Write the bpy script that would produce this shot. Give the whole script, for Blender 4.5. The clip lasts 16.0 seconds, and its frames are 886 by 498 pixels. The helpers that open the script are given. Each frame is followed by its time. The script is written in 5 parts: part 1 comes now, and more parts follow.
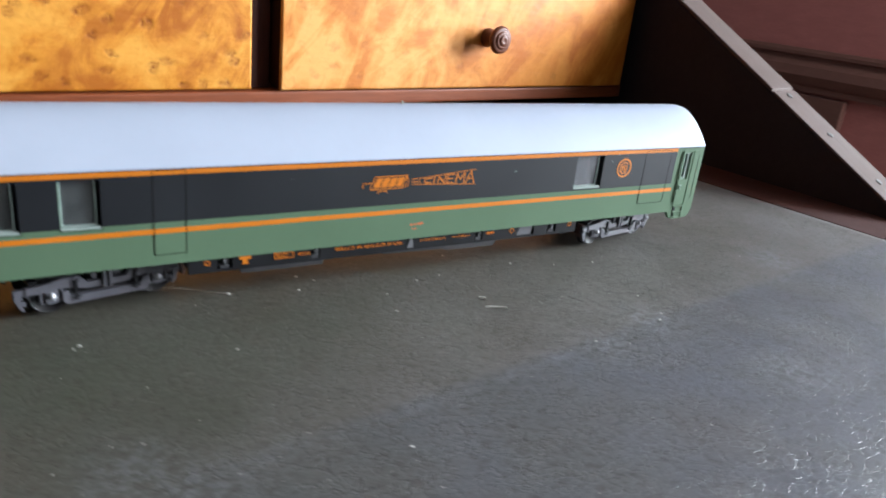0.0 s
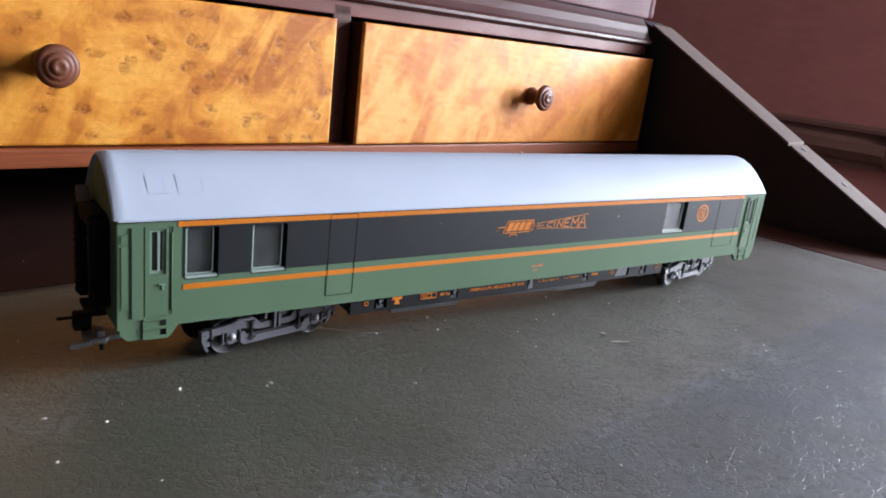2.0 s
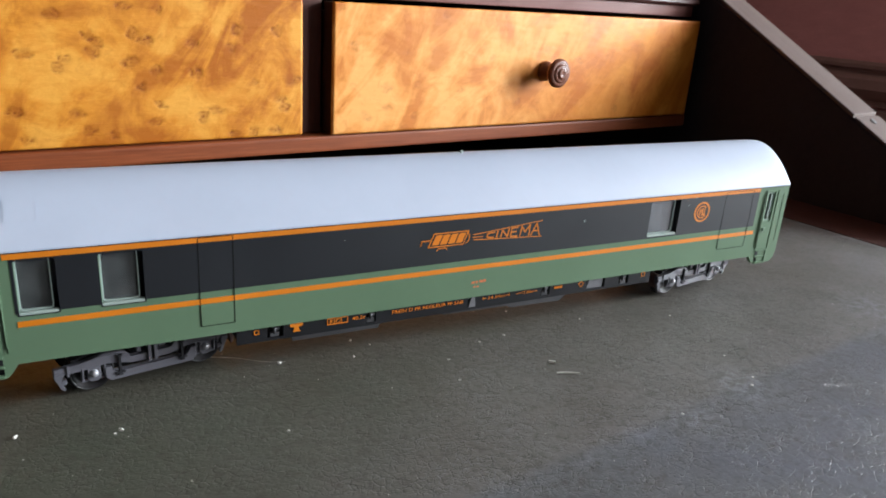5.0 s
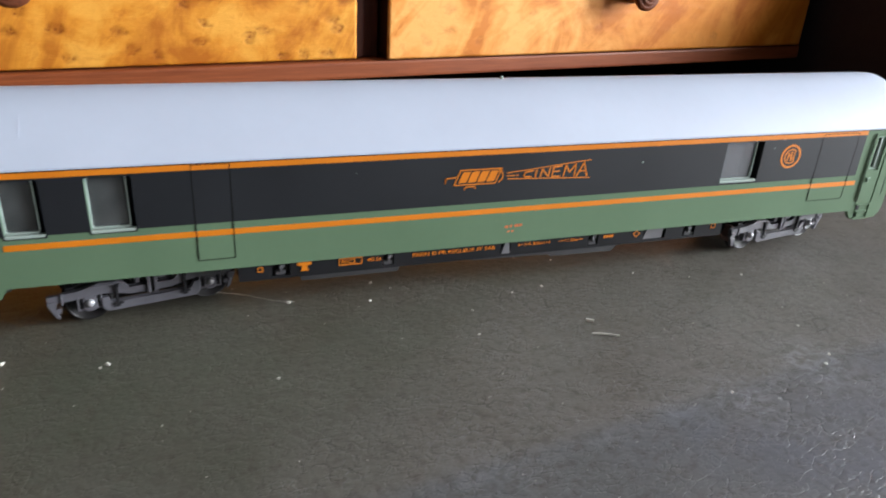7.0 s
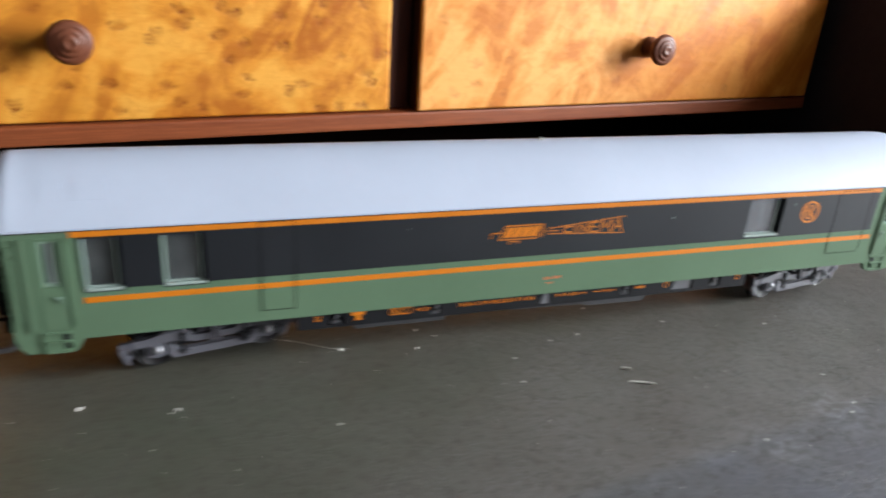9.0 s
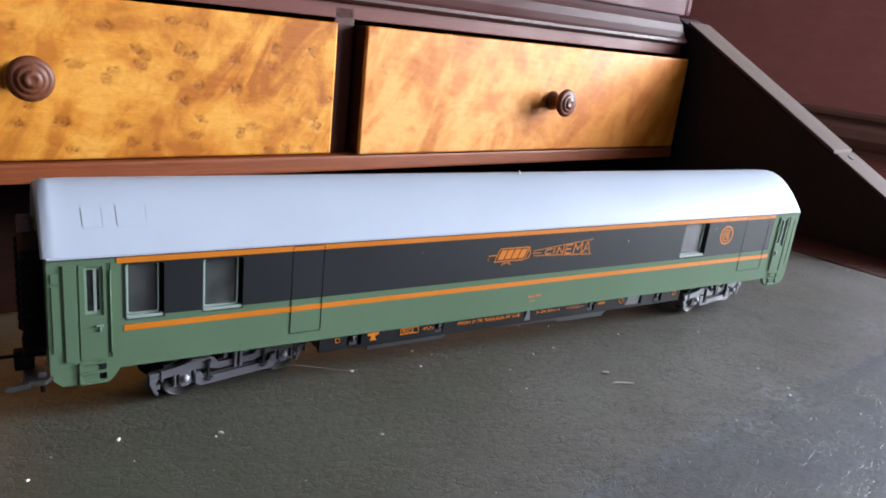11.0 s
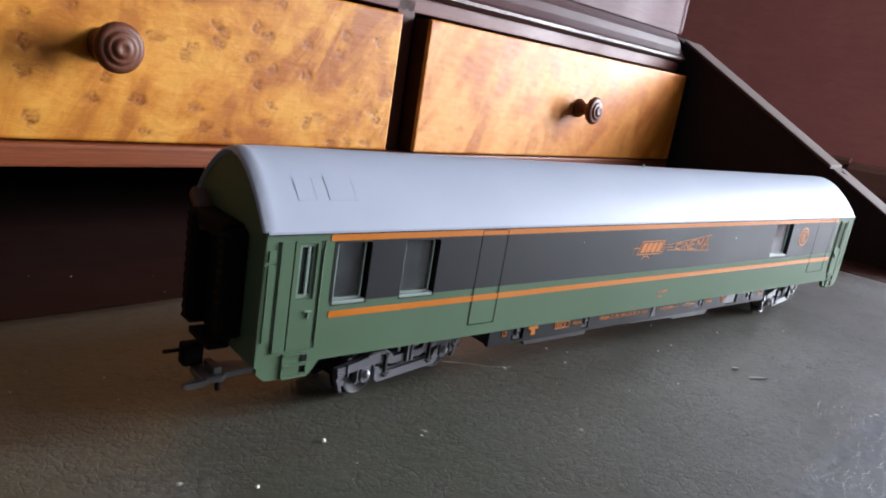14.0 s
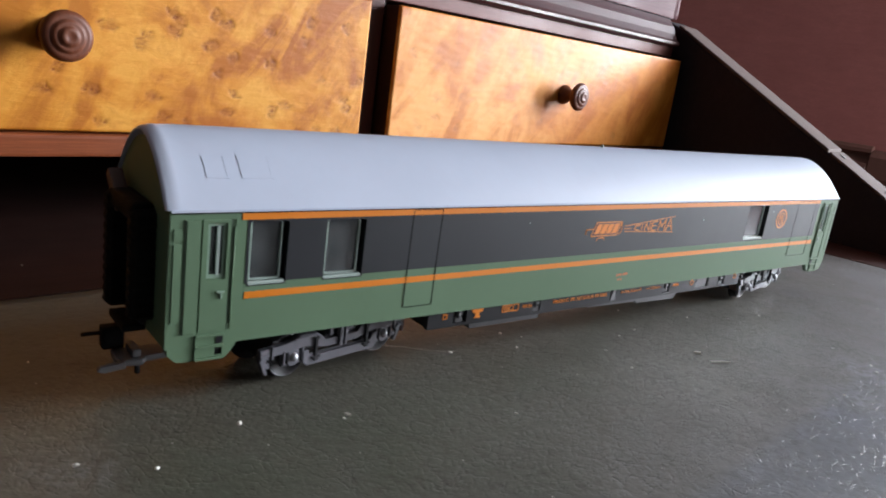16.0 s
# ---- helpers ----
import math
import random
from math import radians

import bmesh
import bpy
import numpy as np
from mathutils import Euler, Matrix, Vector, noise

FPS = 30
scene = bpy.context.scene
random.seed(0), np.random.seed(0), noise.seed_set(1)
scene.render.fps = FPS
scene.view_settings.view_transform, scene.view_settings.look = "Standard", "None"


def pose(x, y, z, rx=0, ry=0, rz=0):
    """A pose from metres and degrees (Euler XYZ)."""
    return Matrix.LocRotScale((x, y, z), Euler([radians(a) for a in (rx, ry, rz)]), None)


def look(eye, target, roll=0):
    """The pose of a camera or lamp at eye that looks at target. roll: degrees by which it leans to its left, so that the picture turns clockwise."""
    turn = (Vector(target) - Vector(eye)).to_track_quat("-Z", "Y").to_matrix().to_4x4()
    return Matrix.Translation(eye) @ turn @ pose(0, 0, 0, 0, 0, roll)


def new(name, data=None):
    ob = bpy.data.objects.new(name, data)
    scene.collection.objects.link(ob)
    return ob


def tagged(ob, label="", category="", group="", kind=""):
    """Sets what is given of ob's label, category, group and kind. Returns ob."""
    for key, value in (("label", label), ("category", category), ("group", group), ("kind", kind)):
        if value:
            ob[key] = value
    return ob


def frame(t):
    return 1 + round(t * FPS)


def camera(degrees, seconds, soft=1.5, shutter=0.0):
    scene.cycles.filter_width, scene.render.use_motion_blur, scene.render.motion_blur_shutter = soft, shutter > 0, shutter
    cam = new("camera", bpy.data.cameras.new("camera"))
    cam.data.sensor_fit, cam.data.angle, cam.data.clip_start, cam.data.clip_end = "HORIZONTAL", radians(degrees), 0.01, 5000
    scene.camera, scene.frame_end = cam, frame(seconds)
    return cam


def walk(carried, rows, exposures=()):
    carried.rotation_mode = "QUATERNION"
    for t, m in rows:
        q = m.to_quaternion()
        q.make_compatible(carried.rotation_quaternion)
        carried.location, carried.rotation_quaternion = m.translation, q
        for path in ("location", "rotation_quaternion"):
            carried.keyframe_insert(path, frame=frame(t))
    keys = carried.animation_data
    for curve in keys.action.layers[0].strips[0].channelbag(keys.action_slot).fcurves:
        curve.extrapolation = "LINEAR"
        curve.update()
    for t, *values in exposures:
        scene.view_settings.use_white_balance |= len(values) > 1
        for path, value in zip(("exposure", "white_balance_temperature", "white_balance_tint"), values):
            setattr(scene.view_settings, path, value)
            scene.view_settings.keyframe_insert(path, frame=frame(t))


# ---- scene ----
# A model railway coach on the leather writing surface of an old bureau.
import functools

cam = camera(62.6, 16.0, soft=1.8, shutter=0.55)
PATH = [
    (0, (-0.1032, -0.1760, 0.0885), (0.0499, 0.0586, -0.0188), 6.52),
    (0.5, (-0.1329, -0.1641, 0.0935), (0.0376, 0.0607, -0.0084), 5.41),
    (1, (-0.1479, -0.1585, 0.0862), (0.0298, 0.0651, -0.0056), 6.79),
    (1.5, (-0.1558, -0.1575, 0.0823), (0.0196, 0.0703, -0.0035), 7.32),
    (2, (-0.1554, -0.1579, 0.0818), (0.0182, 0.0725, -0.0006), 6.85),
    (2.5, (-0.1478, -0.1602, 0.0814), (0.0251, 0.0711, -0.0001), 6.97),
    (3, (-0.1429, -0.1593, 0.0814), (0.0281, 0.0734, 0.0001), 7.07),
    (3.5, (-0.1353, -0.1548, 0.0817), (0.0289, 0.0819, -0.0020), 5.91),
    (3.7, (-0.1307, -0.1557, 0.0823), (0.0309, 0.0825, -0.0023), 5.68),
    (5.8, (-0.0870, -0.1586, 0.0953), (0.0221, 0.0946, -0.0229), 2.68),
    (6, (-0.0865, -0.1562, 0.0934), (0.0162, 0.0974, -0.0296), 2.73),
    (6.5, (-0.0769, -0.1530, 0.0854), (0.0191, 0.1008, -0.0426), 4.59),
    (7, (-0.0714, -0.1491, 0.0870), (0.0222, 0.1059, -0.0403), 3.50),
    (7.5, (-0.0565, -0.1511, 0.0895), (0.0401, 0.1060, -0.0311), 4.10),
    (8, (-0.0525, -0.1579, 0.0921), (0.0456, 0.1008, -0.0239), 3.64),
    (8.5, (-0.0585, -0.1515, 0.0872), (0.0360, 0.1083, -0.0293), 3.25),
    (9, (-0.0859, -0.1519, 0.0948), (0.0106, 0.1078, -0.0204), 4.02),
    (9.2, (-0.1052, -0.1532, 0.0950), (0.0016, 0.1043, -0.0158), 4.82),
    (11.3, (-0.1359, -0.1488, 0.0866), (0.0251, 0.0889, -0.0003), 6.41),
    (11.5, (-0.1413, -0.1476, 0.0856), (0.0226, 0.0879, -0.0021), 6.52),
    (12, (-0.1527, -0.1437, 0.0848), (0.0165, 0.0889, -0.0005), 7.20),
    (12.5, (-0.1548, -0.1324, 0.0802), (0.0202, 0.0971, -0.0016), 7.04),
    (13, (-0.1606, -0.1171, 0.0730), (0.0202, 0.1082, -0.0080), 8.20),
    (13.5, (-0.1624, -0.1084, 0.0756), (0.0271, 0.1113, -0.0006), 7.85),
    (14, (-0.1782, -0.1081, 0.0694), (0.0142, 0.1102, -0.0038), 9.17),
    (14.5, (-0.1669, -0.1120, 0.0671), (0.0301, 0.1028, -0.0040), 9.09),
    (15, (-0.1749, -0.1150, 0.0633), (0.0199, 0.1019, -0.0075), 9.32),
    (15.5, (-0.1693, -0.1100, 0.0670), (0.0222, 0.1090, -0.0062), 8.51),
    (16, (-0.1611, -0.1188, 0.0679), (0.0234, 0.1054, -0.0076), 7.95),
]
walk(cam, [(t, look(eye, target, roll)) for t, eye, target, roll in PATH], [(0.0, 0.14, 6100, 3), (1.0, 0.06, 6100, 9), (2.5, 0.02, 6150, 9), (3.5, 0.0, 6350, 4), (6.0, -0.08, 6350, 4), (6.5, -0.02, 6450, 2), (7.5, 0.04, 6500, 8), (9.0, 0.03, 6400, 4), (12.0, 0.04, 6050, 8), (13.5, -0.21, 6150, 9), (16.0, -0.22, 6350, 8)])

# ---- world and light ----
DESK = pose(0, 0, 0, 0, 0, 7.6)          # the bureau and the room stand at this angle to the coach
world = bpy.data.worlds.new("sky")
scene.world = world
world.use_nodes = True
wn = world.node_tree.nodes
sky = wn.new("ShaderNodeTexSky")
sky.sky_type, sky.sun_disc = "NISHITA", False
sky.sun_elevation, sky.sun_rotation = radians(35), radians(140)
wn["Background"].inputs["Strength"].default_value = 0.1
world.node_tree.links.new(sky.outputs["Color"], wn["Background"].inputs["Color"])

# windows, all unseen: wall, opening (along the wall from, to, z0, z1), lamp power, colour of the sky seen in it
SOUTH, EAST = -1.10, 1.45
# the last one, high and weak, is added only as bluish fill light
WINDOWS = [("south", (1.00, 1.43, 0.05, 0.84), 21.0, (0.97, 0.95, 1.0)), ("east", (-0.84, -0.40, 0.02, 0.80), 80.0, (0.88, 0.925, 1.0)), ("east", (-0.34, 0.30, 0.56, 1.50), 2.5, (0.62, 0.77, 1.0))]
for wall, (w0, w1, wz0, wz1), power, tone in WINDOWS:
    lamp = bpy.data.lights.new("window_daylight", "AREA")
    lamp.shape, lamp.size, lamp.size_y = "RECTANGLE", w1 - w0 - 0.04, wz1 - wz0 - 0.04
    lamp.energy, lamp.color = power, tone
    lamp_ob = new("window_daylight", lamp)
    wm, zm = (w0 + w1) / 2, (wz0 + wz1) / 2
    eye, aim = ((wm, SOUTH - 0.02, zm), (wm, 1.0, zm)) if wall == "south" else ((EAST + 0.02, wm, zm), (-1.0, wm, zm))
    lamp_ob.matrix_world = DESK @ look(eye, aim)
scene.view_settings.exposure = 0.0
scene.view_settings.gamma = 1.0


# ---- materials ----
def material(name):
    m = bpy.data.materials.new(name)
    m.use_nodes = True
    nt = m.node_tree
    b = nt.nodes["Principled BSDF"]
    return m, nt, b


def node(nt, kind, **values):
    n = nt.nodes.new(kind)
    for key, value in values.items():
        n.inputs[key.replace("_", " ")].default_value = value
    return n


def coords(nt, scale=(1, 1, 1), rot=(0, 0, 0)):
    c = nt.nodes.new("ShaderNodeTexCoord")
    mp = nt.nodes.new("ShaderNodeMapping")
    mp.inputs["Scale"].default_value = scale
    mp.inputs["Rotation"].default_value = [radians(a) for a in rot]
    nt.links.new(c.outputs["Object"], mp.inputs["Vector"])
    return mp.outputs["Vector"]


def noise_tex(nt, vec, scale, detail=4.0, rough=0.55, distort=0.0):
    n = node(nt, "ShaderNodeTexNoise", Scale=scale, Detail=detail, Roughness=rough, Distortion=distort)
    nt.links.new(vec, n.inputs["Vector"])
    return n.outputs["Fac"]


def ramp(nt, fac, stops):
    r = nt.nodes.new("ShaderNodeValToRGB")
    e = r.color_ramp.elements
    while len(e) < len(stops):
        e.new(0.5)
    for el, (p, c) in zip(e, stops):
        el.position = p
        el.color = (*c, 1) if len(c) == 3 else c
    nt.links.new(fac, r.inputs["Fac"])
    return r.outputs["Color"]


def grey(v):
    return (v, v, v)


def mix(nt, fac, a, b, blend="MIX"):
    n = nt.nodes.new("ShaderNodeMix")
    n.data_type, n.blend_type = "RGBA", blend
    for sock, val in (("Factor", fac), ("A", a), ("B", b)):
        idx = {"Factor": 0, "A": 6, "B": 7}[sock]
        if isinstance(val, (int, float)):
            n.inputs[idx].default_value = val
        elif isinstance(val, tuple):
            n.inputs[idx].default_value = (*val, 1)
        else:
            nt.links.new(val, n.inputs[idx])
    return n.outputs[2]


def math_node(nt, op, a, b=0.0):
    n = nt.nodes.new("ShaderNodeMath")
    n.operation = op
    for i, val in enumerate((a, b)):
        if isinstance(val, (int, float)):
            n.inputs[i].default_value = val
        else:
            nt.links.new(val, n.inputs[i])
    return n.outputs[0]


def bump(nt, b, height, strength, dist):
    n = node(nt, "ShaderNodeBump", Strength=strength, Distance=dist)
    nt.links.new(height, n.inputs["Height"])
    nt.links.new(n.outputs["Normal"], b.inputs["Normal"])
    nt.links.new(n.outputs["Normal"], b.inputs["Coat Normal"])


def paint(name, col, rough=0.4, vary=0.12, scale=60, bump_h=0.00003, metal=0.0, coat=0.0):
    """Moulded or painted plastic: faint blotches, uneven gloss and fine relief."""
    m, nt, b = material(name)
    v = coords(nt)
    n1 = noise_tex(nt, v, scale, 4)
    n2 = noise_tex(nt, v, scale * 14, 3)
    dark = tuple(c * (1 - vary) for c in col)
    light = tuple(min(1, c * (1 + vary)) for c in col)
    c1 = ramp(nt, n1, [(0.3, dark), (0.7, light)])
    nt.links.new(mix(nt, 0.15, c1, ramp(nt, n2, [(0.35, dark), (0.65, light)])), b.inputs["Base Color"])
    nt.links.new(ramp(nt, n1, [(0.3, grey(rough * 0.85)), (0.7, grey(min(1, rough * 1.15)))]), b.inputs["Roughness"])
    b.inputs["Metallic"].default_value = metal
    b.inputs["Coat Weight"].default_value = coat
    bump(nt, b, n2, 0.25, bump_h)
    return m


def wood(name, dark, light, rough, stretch=(3, 60, 60), scale=4.0, rot=(0, 0, 0), coat=0.0, grain=0.0002, spec=0.5):
    m, nt, b = material(name)
    b.inputs["Specular IOR Level"].default_value = spec
    v = coords(nt, stretch, rot)
    n1 = noise_tex(nt, v, scale, 6, 0.6, 0.6)
    n2 = noise_tex(nt, coords(nt, tuple(s * 3 for s in stretch), rot), scale * 2, 5, 0.65)
    n3 = noise_tex(nt, coords(nt), 14, 3)
    c = mix(nt, 0.45, ramp(nt, n1, [(0.3, dark), (0.72, light)]), ramp(nt, n2, [(0.35, dark), (0.7, light)]))
    c = mix(nt, ramp(nt, n3, [(0.35, grey(0.0)), (0.75, grey(0.55))]), c, dark)
    nt.links.new(c, b.inputs["Base Color"])
    nt.links.new(ramp(nt, n3, [(0.3, grey(rough * 0.8)), (0.7, grey(min(1, rough * 1.25)))]), b.inputs["Roughness"])
    b.inputs["Coat Weight"].default_value = coat
    b.inputs["Coat Roughness"].default_value = 0.25
    bump(nt, b, n2, 0.3, grain)
    return m


def burl(name, pale, mid, deep, eyes, seed, lean, grain, amber):
    """Figured golden veneer under old varnish: slanting flame, swirls, bird's-eye knots, fine horizontal cracks."""
    m, nt, b = material(name)
    base = nt.nodes.new("ShaderNodeTexCoord")
    sep = nt.nodes.new("ShaderNodeSeparateXYZ")
    nt.links.new(base.outputs["Object"], sep.inputs[0])
    flat = nt.nodes.new("ShaderNodeCombineXYZ")
    nt.links.new(math_node(nt, "ADD", sep.outputs["X"], seed), flat.inputs["X"])
    nt.links.new(sep.outputs["Z"], flat.inputs["Y"])
    flat = flat.outputs[0]

    def mapped(scale, rot=0.0):
        turn = nt.nodes.new("ShaderNodeVectorRotate")
        turn.inputs["Angle"].default_value = radians(rot)
        nt.links.new(flat, turn.inputs["Vector"])
        mp = nt.nodes.new("ShaderNodeMapping")
        mp.inputs["Scale"].default_value = scale
        nt.links.new(turn.outputs[0], mp.inputs["Vector"])
        return mp.outputs["Vector"]
    flame = noise_tex(nt, mapped((52, 24, 1), lean), 1.0, 5, 0.62, 1.3)
    cloud = noise_tex(nt, mapped((1, 1, 1)), 34, 4, 0.6, 0.8)
    broad = noise_tex(nt, mapped((1, 1, 1)), 9, 2, 0.5)
    fine = noise_tex(nt, mapped((150, 700, 1)), 1.0, 5, 0.7, 0.8)
    pore = noise_tex(nt, mapped((1, 1, 1)), 650, 3, 0.6)
    tone = math_node(nt, "ADD", math_node(nt, "MULTIPLY", flame, 0.55), math_node(nt, "MULTIPLY", cloud, 0.45))
    col = ramp(nt, tone, [(0.43, deep), (0.505, mid), (0.575, pale)])
    col = mix(nt, ramp(nt, broad, [(0.42, grey(0.0)), (0.66, grey(0.22))]), col, pale)
    # a zone of darker amber, slanting: the side panel's shade painted into the veneer
    zone = math_node(nt, "ADD", math_node(nt, "ADD", sep.outputs["X"], math_node(nt, "MULTIPLY", sep.outputs["Z"], -0.55)), math_node(nt, "MULTIPLY", math_node(nt, "SUBTRACT", flame, 0.5), 0.14))
    col = mix(nt, ramp(nt, zone, [(amber, grey(0.0)), (amber + 0.075, grey(0.75))]), col, mix(nt, ramp(nt, tone, [(0.40, grey(0.0)), (0.60, grey(1.0))]), (0.54, 0.140, 0.006), (0.74, 0.262, 0.022)))
    figure = nt.nodes.new("ShaderNodeAttribute")
    figure.attribute_name = "knot"
    ragged = ramp(nt, noise_tex(nt, mapped((1, 1.6, 1)), 620, 4, 0.6), [(0.34, grey(0.45)), (0.60, grey(1.0))])
    eye = math_node(nt, "MULTIPLY", math_node(nt, "MULTIPLY", figure.outputs["Fac"], ragged), eyes)
    swirl = noise_tex(nt, mapped((1, 1.3, 1)), 120, 3, 0.6, 2.2)
    col = mix(nt, ramp(nt, swirl, [(0.56, grey(0.0)), (0.72, grey(0.28))]), col, deep)
    col = mix(nt, math_node(nt, "MINIMUM", eye, 1.0), col, (0.225, 0.058, 0.004))
    col = mix(nt, ramp(nt, fine, [(0.60, grey(0.0)), (0.76, grey(0.16 * grain))]), col, deep)
    col = mix(nt, ramp(nt, pore, [(0.55, grey(0.0)), (0.75, grey(0.20 * grain))]), col, deep)
    nt.links.new(col, b.inputs["Base Color"])
    nt.links.new(ramp(nt, cloud, [(0.3, grey(0.42)), (0.7, grey(0.58))]), b.inputs["Roughness"])
    b.inputs["Specular IOR Level"].default_value = 0.25
    b.inputs["Coat Weight"].default_value = 0.08
    b.inputs["Coat Roughness"].default_value = 0.22
    h = math_node(nt, "SUBTRACT", math_node(nt, "ADD", math_node(nt, "MULTIPLY", fine, 0.60), math_node(nt, "MULTIPLY", swirl, 0.5)), math_node(nt, "MULTIPLY", eye, 0.4))
    bump(nt, b, h, 0.52 * grain, 0.0004)
    return m


def leather(name):
    """Worn dyed leather: olive and brown clouds, fine grain, broken creases round flat pads, pale rubs, veins of
    painted glint.
    """
    m, nt, b = material(name)
    v = coords(nt)
    cloud = noise_tex(nt, v, 8, 5, 0.6)
    patch = noise_tex(nt, v, 42, 5, 0.6)
    grain = noise_tex(nt, v, 1300, 3, 0.6)
    pebble = noise_tex(nt, v, 420, 3, 0.55, 0.2)
    fold = noise_tex(nt, coords(nt, (1, 1.9, 1), (0, 0, 24)), 110, 4, 0.6, 0.35)
    break_up = noise_tex(nt, v, 210, 3, 0.6)

    def warped(scale, amount):
        wz = node(nt, "ShaderNodeTexNoise", Scale=scale, Detail=5.0, Roughness=0.6)
        nt.links.new(v, wz.inputs["Vector"])
        ws = nt.nodes.new("ShaderNodeVectorMath")
        ws.operation = "SCALE"
        ws.inputs["Scale"].default_value = amount
        nt.links.new(wz.outputs["Color"], ws.inputs[0])
        add = nt.nodes.new("ShaderNodeVectorMath")
        add.operation = "ADD"
        nt.links.new(v, add.inputs[0])
        nt.links.new(ws.outputs[0], add.inputs[1])
        return add.outputs[0]
    soft, rough_warp = warped(140.0, 0.005), warped(170.0, 0.0085)

    def cells(vec, scale, stretch=1.0, turn=0.0):
        mp = nt.nodes.new("ShaderNodeMapping")
        mp.inputs["Rotation"].default_value = (0, 0, radians(turn))
        mp.inputs["Scale"].default_value = (scale, scale * stretch, scale)
        nt.links.new(vec, mp.inputs["Vector"])
        t = nt.nodes.new("ShaderNodeTexVoronoi")
        t.feature, t.voronoi_dimensions = "DISTANCE_TO_EDGE", "2D"
        t.inputs["Scale"].default_value = 1.0
        nt.links.new(mp.outputs["Vector"], t.inputs["Vector"])
        return t.outputs["Distance"]

    def times(*facs):
        return functools.reduce(lambda p, q: math_node(nt, "MULTIPLY", p, q), facs)

    sep = nt.nodes.new("ShaderNodeSeparateXYZ")
    nt.links.new(v, sep.inputs[0])
    # one end of the sheet has kept its olive dye, the other, with the pale veins, is worn to a dull brown
    side = math_node(nt, "ADD", math_node(nt, "SUBTRACT", math_node(nt, "MULTIPLY", sep.outputs["X"], 1.7), math_node(nt, "MULTIPLY", math_node(nt, "ADD", sep.outputs["Y"], 0.045), 3.6)), math_node(nt, "MULTIPLY", cloud, 0.9))
    wear = ramp(nt, side, [(0.12, grey(0.0)), (0.74, grey(1.0))])
    pads = cells(rough_warp, 205, 1.35, 20)
    fine = cells(soft, 520, 1.1, -15)
    crease = times(ramp(nt, pads, [(0.0, grey(1.0)), (0.045, grey(0.5)), (0.09, grey(0.0))]), ramp(nt, break_up, [(0.43, grey(0.0)), (0.57, grey(1.0))]), ramp(nt, patch, [(0.44, grey(0.1)), (0.60, grey(1.0))]))
    hair = times(ramp(nt, fine, [(0.0, grey(1.0)), (0.09, grey(0.0))]), ramp(nt, fold, [(0.40, grey(0.0)), (0.54, grey(1.0))]))
    dry = math_node(nt, "ADD", math_node(nt, "MULTIPLY", wear, 0.60), 0.40)
    crease, hair = times(crease, dry), times(hair, dry)
    base = ramp(nt, cloud, [(0.32, (0.142, 0.123, 0.108)), (0.5, (0.177, 0.159, 0.147)), (0.68, (0.199, 0.183, 0.175))])
    olive = ramp(nt, cloud, [(0.32, (0.069, 0.071, 0.052)), (0.68, (0.103, 0.104, 0.080))])
    # the flap's piece of leather is a colder grey
    flap = times(ramp(nt, math_node(nt, "ADD", sep.outputs["Y"], 0.0572), [(0.0, grey(1.0)), (0.003, grey(0.0))]), ramp(nt, cloud, [(0.30, grey(0.45)), (0.70, grey(0.9))]))
    base = mix(nt, flap, base, (0.116, 0.121, 0.144))
    col = mix(nt, wear, olive, base)
    col = mix(nt, ramp(nt, patch, [(0.42, grey(0.0)), (0.75, grey(0.5))]), col, (0.139, 0.124, 0.107))
    col = mix(nt, ramp(nt, noise_tex(nt, v, 19, 4, 0.62, 0.6), [(0.48, grey(0.0)), (0.68, grey(0.40))]), col, (0.083, 0.067, 0.048))
    col = mix(nt, ramp(nt, pebble, [(0.28, grey(0.55)), (0.50, grey(0.0))]), col, (0.050, 0.042, 0.030))
    col = mix(nt, ramp(nt, fold, [(0.56, grey(0.0)), (0.72, grey(0.22))]), col, (0.136, 0.120, 0.099))
    col = mix(nt, math_node(nt, "MULTIPLY", crease, 0.75), col, (0.022, 0.018, 0.013))
    col = mix(nt, times(hair, math_node(nt, "ADD", math_node(nt, "MULTIPLY", wear, 0.25), 0.20)), col, (0.031, 0.026, 0.020))
    # pale wear along the hinge line and in a few rubbed patches; glints on the creases' lips painted as broken veins
    wander = math_node(nt, "MULTIPLY", math_node(nt, "SUBTRACT", noise_tex(nt, coords(nt, (1, 0, 0)), 30, 3), 0.5), 0.007)
    off = math_node(nt, "ABSOLUTE", math_node(nt, "ADD", math_node(nt, "ADD", sep.outputs["Y"], 0.0572), wander))
    line = math_node(nt, "ADD", ramp(nt, off, [(0.0, grey(0.24)), (0.0012, grey(0.20)), (0.0055, grey(0.0))]), ramp(nt, off, [(0.0, grey(0.30)), (0.0010, grey(0.0))]))
    rub = math_node(nt, "MULTIPLY", line, ramp(nt, noise_tex(nt, v, 70, 3), [(0.36, grey(0.1)), (0.60, grey(1.0))]))
    for pu, pv, pr, pw in ((0.0490, -0.0550, 0.010, 1.0), (0.0600, -0.0933, 0.010, 1.0), (0.0227, -0.0581, 0.008, 1.0), (-0.0866, -0.0591, 0.010, 0.6), (-0.0955, -0.0498, 0.010, 0.6), (-0.1384, 0.0064, 0.007, 0.45), (0.138, -0.045, 0.012, 1.0)):
        away = nt.nodes.new("ShaderNodeVectorMath")
        away.operation = "DISTANCE"
        nt.links.new(soft, away.inputs[0])
